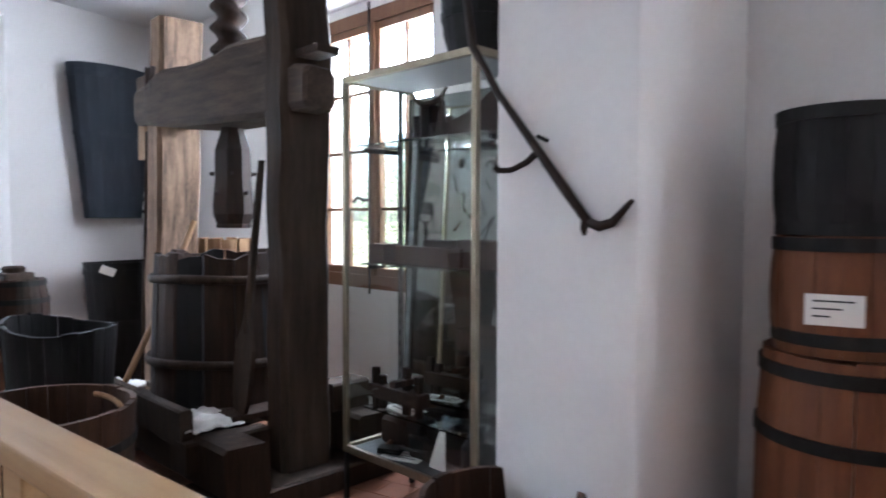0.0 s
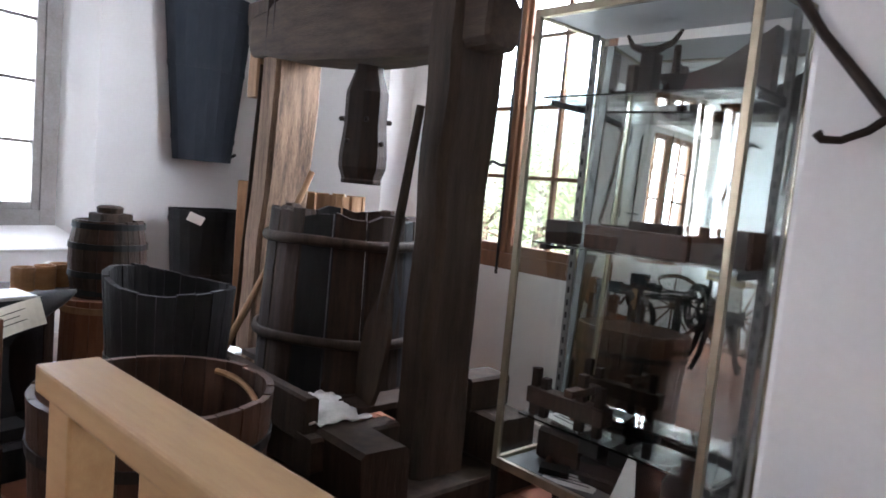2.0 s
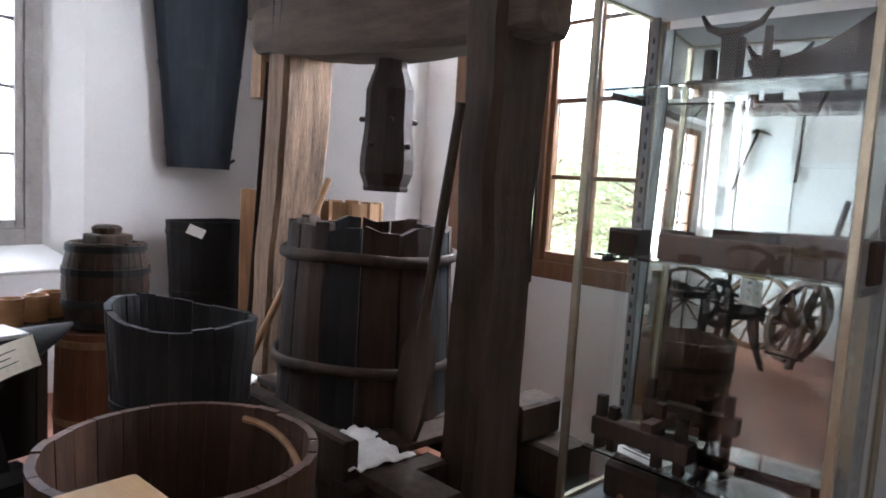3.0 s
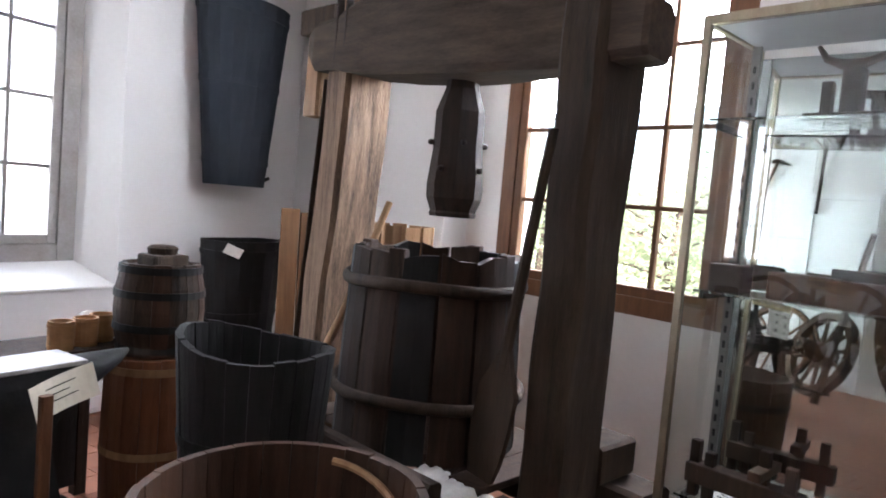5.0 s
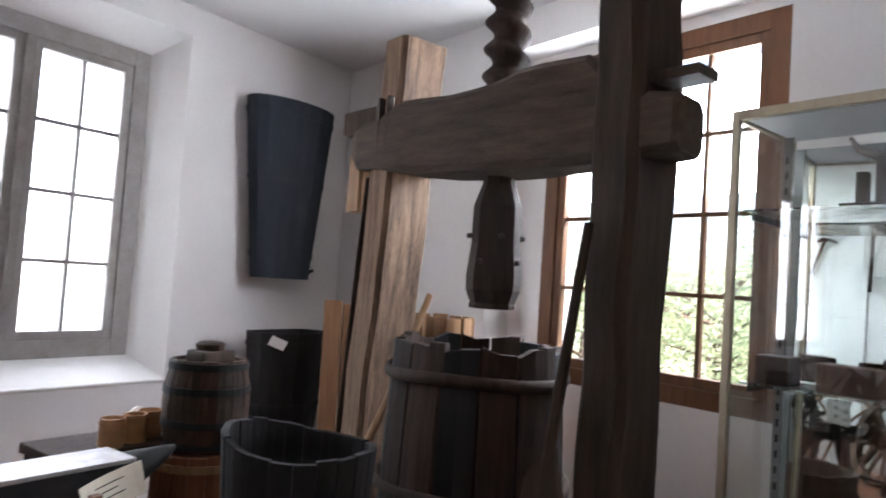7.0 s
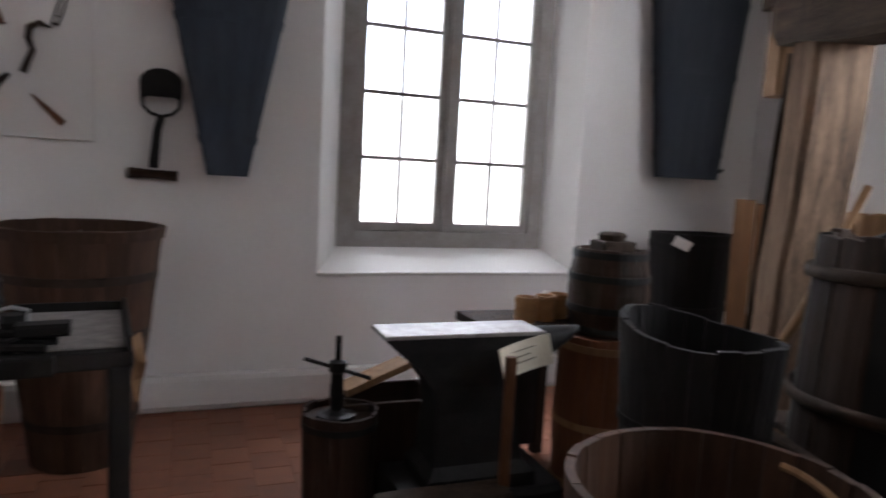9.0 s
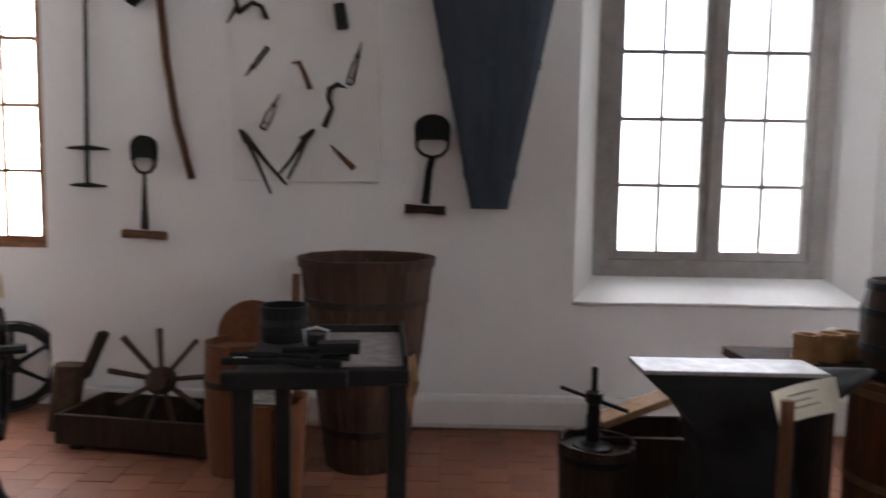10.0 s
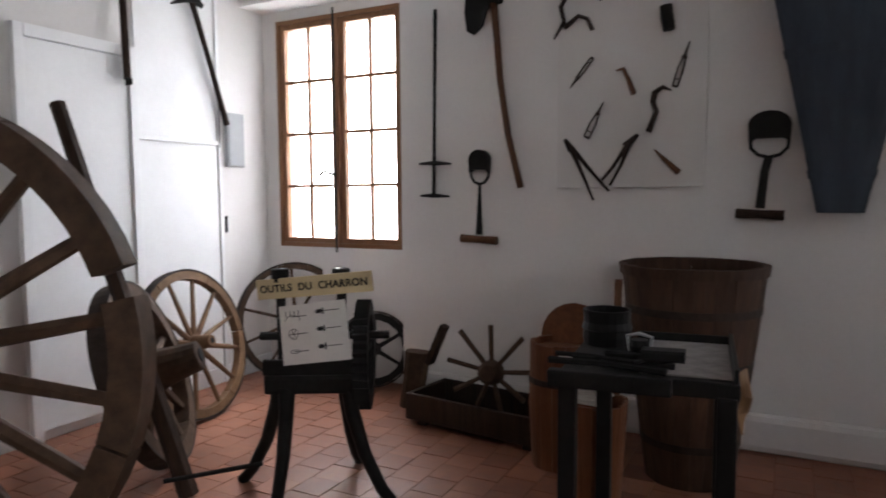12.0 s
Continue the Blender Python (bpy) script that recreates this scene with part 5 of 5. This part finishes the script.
def wheel(m, R, rim, thick, hub_r, hub_l, count, mat, label, hubmat=None, tyre=True, short=None, short_by=0, shift=0, group="cart wheels"):
    """A cart wheel in its own x-z plane: felloes, tyre, spokes and hub."""
    w = thing("cart_wheel", m, label, "wheel", group)
    fel = count // 2
    for k in range(fel):
        a0, a1 = 2 * math.pi * k / fel + 0.006 + radians(shift), 2 * math.pi * (k + 1) / fel - 0.006 + radians(shift) - (radians(short_by) if k == short else 0)
        bm = bmesh.new()
        secs = []
        for j in range(7):
            a = a0 + (a1 - a0) * j / 6
            c, s = math.cos(a), math.sin(a)
            secs.append([((R - rim) * c, -thick / 2, (R - rim) * s), (R * c, -thick / 2, R * s), (R * c, thick / 2, R * s), ((R - rim) * c, thick / 2, (R - rim) * s)])
        rings(bm, secs)
        part("felloe", bm, mat, w)
    if tyre:
        bm = bmesh.new()
        n = 48
        cs = [(math.cos(2 * math.pi * k / n), math.sin(2 * math.pi * k / n)) for k in range(n)]
        rings(bm, [[(r * c, y, r * s) for c, s in cs] for r, y in ((R + 0.001, -thick / 2 - 0.002), (R + 0.012, -thick / 2 - 0.002), (R + 0.012, thick / 2 + 0.002), (R + 0.001, thick / 2 + 0.002))], loop=True)
        part("iron_tyre", bm, RUST, w)
    for k in range(count):
        a = 2 * math.pi * (k + 0.5) / count
        c, s = math.cos(a), math.sin(a)
        part("spoke", rod([(hub_r * 0.8 * c, 0, hub_r * 0.8 * s), ((R - rim) * 0.5 * c, 0, (R - rim) * 0.5 * s), ((R - rim + 0.02) * c, 0, (R - rim + 0.02) * s)], [thick * 0.36, thick * 0.30, thick * 0.24], 6), mat, w)
    hb = part("hub", lathe([(hub_r * 0.62, -hub_l * 0.62), (hub_r * 0.66, -hub_l * 0.6), (hub_r * 0.8, -hub_l * 0.3), (hub_r, -hub_l * 0.08), (hub_r, hub_l * 0.1), (hub_r * 0.72, hub_l * 0.38)], 16), hubmat or mat, w, smooth=False)
    hb.matrix_basis = pose(0, 0, 0, -90, 0, 0)
    cap = part("axle_hole", lathe([(hub_r * 0.3, 0), (hub_r * 0.3, 0.004)], 12), IRON, w)
    cap.matrix_basis = pose(0, hub_l * -0.625, 0, 90, 0, 0)
    return w


wheel(pose(-6.42, -0.92, 0.452, 0, 0, 98) @ pose(0, 0, 0, -13, 0, 0), 0.45, 0.05, 0.055, 0.055, 0.22, 12, WHEELTAN, "tan spoked cart wheel leaning on the west wall")
wheel(pose(-6.42, 0.03, 0.435, 0, 0, 58) @ pose(0, 0, 0, -10, 0, 0), 0.42, 0.035, 0.04, 0.05, 0.16, 10, WHEELWOOD, "dark slender wheel leaning in the niche")
wheel(pose(-5.78, 0.10, 0.272, 0, 0, 25) @ pose(0, 0, 0, -10, 0, 0), 0.255, 0.05, 0.05, 0.05, 0.12, 6, IRON, "small dark iron wheel leaning in the niche")
wheel(pose(-6.045, -1.563, 0.467, 0, 0, 124) @ pose(0, 0, 0, -18, 0, 0), 0.465, 0.075, 0.085, 0.115, 0.44, 12, WHEELWOOD, "weathered cart wheel with a long hub")
wheel(pose(-5.70, -2.81, 0.847, 0, 0, 27) @ pose(0, 0, 0, -3, 0, 0), 0.845, 0.105, 0.10, 0.13, 0.40, 18, WHEELWOOD, "huge weathered cart wheel with a gap in its rim", tyre=False, shift=20, short=8, short_by=6)
bar2 = thing("wooden_bar", pose(-5.576, -1.742, 0), "long dark wooden bar leaning behind the huge wheel", "bar")
part("shaft", rod([(0, 0, 0.0), (-0.30, -0.06, 0.85), (-0.615, -0.125, 1.78)], [0.045, 0.04, 0.034], 6), DARKSTAVE, bar2)

# ---- west wall fittings ----
wd = thing("door_1", pose(WEST, 0, 0), "white painted cupboard door in the west wall", "door", kind="structure")
part("leaf", solid((0.002, -1.62, 0.06), (0.030, -0.99, 2.20), 0.004), WHITE, wd)
for a0, b0 in (((0.002, -1.68, 0), (0.045, -1.625, 2.27)), ((0.002, -0.985, 0), (0.045, -0.93, 2.27)), ((0.002, -1.62, 2.205), (0.045, -0.99, 2.27))):
    part("door_frame", solid(a0, b0, 0.004), WHITE, wd)
wp = thing("wall_panelling", pose(WEST, 0, 0), "pale grey-white painted wall panel with thin trim", "panelling", kind="structure")
part("panel", solid((0.002, -0.925, 0.12), (0.02, -0.27, 1.71), 0.003), WHITE, wp)
part("panel", solid((0.002, -0.925, 1.745), (0.016, -0.27, 2.9), 0.003), WHITE, wp)
part("trim", solid((0.002, -0.925, 1.712), (0.035, -0.27, 1.743), 0.004), WHITE, wp)
part("trim", solid((0.002, -0.268, 0), (0.03, -0.24, CEIL - 0.01), 0.004), WHITE, wp)
tagged(part("baseboard", solid((WEST + 0.0025, -0.925, 0), (WEST + 0.025, 0.24, 0.115), 0.004), WHITE), "white painted skirting on the west wall", "baseboard", kind="structure")
fuse = thing("fuse_box", pose(WEST, -0.10, 1.76), "grey metal fuse box on the west wall", "fuse box")
part("case", solid((0.002, -0.085, -0.195), (0.035, 0.085, 0.195), 0.005), GREYPANEL, fuse)
part("door", solid((0.0352, -0.075, -0.185), (0.042, 0.075, 0.185), 0.003), GREYPANEL, fuse)
lat = thing("cupboard_latch", pose(WEST, -0.19, 1.15), "small dark latch on the white panel", "latch")
part("plate", solid((0.002, -0.008, -0.06), (0.012, 0.008, 0.06), 0.002), IRON, lat)
seam = tagged(part("panel_seam", solid((WEST + 0.031, -0.262, 1.70), (WEST + 0.036, -0.254, 2.14)), IRON), "narrow dark slot in the white panel trim", "slot", kind="structure")
scy = thing("scythe_handle", pose(WEST, 0, 0), "dark long-handled mattock hung on the panel", "mattock", "tools on the west wall")
part("handle", rod([(0.05, -0.485, 2.66), (0.05, -0.33, 2.24), (0.05, -0.20, 1.86)], [0.02, 0.018, 0.022]), DARKSTAVE, scy)
part("head", rod([(0.055, -0.66, 2.60), (0.055, -0.54, 2.655), (0.055, -0.46, 2.67), (0.055, -0.40, 2.64)], [0.006, 0.022, 0.03, 0.018]), IRON, scy)
saw = thing("long_handle_tool", pose(WEST, 0, 0), "dark straight wooden pole with an iron tip hung on the wall", "pole", "tools on the west wall")
part("shaft", rod([(0.06, -1.03, 2.85), (0.06, -1.015, 2.06)], [0.02, 0.022]), DARKSTAVE, saw)
part("tip", rod([(0.06, -1.03, 2.05), (0.085, -1.0, 2.05)], [0.028, 0.02]), IRON, saw)

# ---- outside ----
gr = tagged(part("ground", solid((-400, -400, -0.9), (400, 400, -0.6)), GRASS), "grass ground outside the windows", "ground", kind="structure")


def tree(m, h, spread_r, seed, label, leaves=1500):
    rng = random.Random(seed)
    t = thing("leafy_tree", m, label, "tree", "trees outside")
    bm = bmesh.new()
    tube(bm, [(0, 0, 0), (0.05, 0.02, h * 0.3), (0.0, 0.08, h * 0.75)], [0.16, 0.11, 0.04], 8)
    tips = []
    for k in range(14):
        a, z = rng.uniform(0, 6.28), h * rng.uniform(0.15, 0.75)
        p = Vector((spread_r * rng.uniform(0.5, 0.95) * math.cos(a), spread_r * rng.uniform(0.5, 0.95) * math.sin(a), z + h * rng.uniform(0.05, 0.25)))
        tube(bm, [(0, 0.03, z), p * 0.5 + Vector((0, 0, z * 0.55)), p], [0.05, 0.03, 0.01], 5)
        tips.append(p)
    part("trunk", bm, BARK, t)
    verts, faces = [], []
    for k in range(leaves):
        c = rng.choice(tips)
        d = Vector((rng.gauss(0, 1), rng.gauss(0, 1), rng.gauss(0, 1))) * (0.24 * spread_r)
        p = c + d
        a = Vector((rng.uniform(-1, 1), rng.uniform(-1, 1), rng.uniform(-0.6, 0.6))).normalized()
        b = a.orthogonal().normalized()
        s = rng.uniform(0.035, 0.075)
        i = len(verts)
        verts += [p - a * s, p + b * s * 0.55, p + a * s, p - b * s * 0.55]
        faces.append((i, i + 1, i + 2, i + 3))
    me = bpy.data.meshes.new("crown")
    me.from_pydata(verts, [], faces)
    me.materials.append(LEAF)
    cr = new("crown", me)
    cr.parent = t
    tagged(cr, kind="stuff")
    return t


for k, (n, u, h, r) in enumerate(((-8.5, -1.2, 2.9, 2.0), (-9.5, 2.0, 3.1, 2.1), (-9.0, -4.4, 3.4, 2.2), (-11, -8.0, 3.8, 2.4), (-11, 5.0, 3.4, 2.2))):
    tree(at_wall(n, u, -0.6), h, r, 10 + k, "leafy green bush-like tree outside the east window", 6500)
fence = thing("field_fence", pose(0, 14, -0.6), "low dark wire and post fence across the field", "fence")
for z in (0.78, 0.62):
    part("wire", rod([(x, 0.02 * math.sin(x), z + 0.012 * math.sin(x * 1.7)) for x in range(-8, 26)], 0.014, 5), IRON, fence)
for x in range(-8, 26, 2):
    part("fence_post", solid((x - 0.035, -0.035, 0), (x + 0.035, 0.035, 0.84), 0.006), OLDWOOD, fence)
fac = thing("neighbour_house", pose(-9.6, 5.2, -0.6), "cream rendered house seen through the end window", "house")
part("wall", solid((-3, 0, 0), (3.2, 0.4, 6.0)), RENDERWALL, fac)
part("roof", solid((-3.3, -0.4, 6.0), (3.5, 4, 6.25)), TERRA, fac)
for x in (-1.4, 0.7):
    sh = part("shutter", solid((x, -0.05, 1.6), (x + 0.9, -0.01, 3.6), 0.01), SHUTTER, fac)
    for k in range(26):
        part("slat", solid((x + 0.06, -0.075, 1.68 + k * 0.072), (x + 0.84, -0.052, 1.72 + k * 0.072)), SHUTTER, sh)

# ---- floor tiles ----
TS = 0.165
rows_x = int((1.1 - WEST) / TS)
tile_bm = bmesh.new()
cube(tile_bm, (0.002, 0.002, -0.02), (TS - 0.002, TS - 0.002, 0.0), 0.0)
tile_me = finish("tile", tile_bm, TILE)
verts, faces = [], []
for i in range(rows_x + 1):
    for j in range(-int(-SOUTH / TS) - 1, 2):
        x, y = WEST + i * TS, j * TS + (TS / 2 if i % 2 else 0)
        dz = -0.0012 * random.random()
        if (x - 0.54) * -0.9725 + y * 0.233 < -0.3:
            continue
        if -6.3 < x < -3.25 and -2.3 < y < -0.15:
            o = again("tile", tile_me, fl, pose(x, y, dz))
            o.matrix_basis = pose(x, y, dz, random.uniform(-0.25, 0.25), random.uniform(-0.25, 0.25), 0)
        else:
            k = len(verts)
            verts += [(x + 0.002, y + 0.002, dz), (x + TS - 0.002, y + 0.002, dz), (x + TS - 0.002, y + TS - 0.002, dz), (x + 0.002, y + TS - 0.002, dz)]
            verts += [(a, b, -0.02) for a, b, c in verts[k:k + 4]]
            faces += [(k, k + 1, k + 2, k + 3)] + [(k + a, k + 4 + a, k + 4 + (a + 1) % 4, k + (a + 1) % 4) for a in range(4)]
me = bpy.data.meshes.new("tiles")
me.from_pydata(verts, [], faces)
me.materials.append(TILEREST)
rest = new("tiles", me)
rest.parent = fl
tagged(rest, kind="stuff")
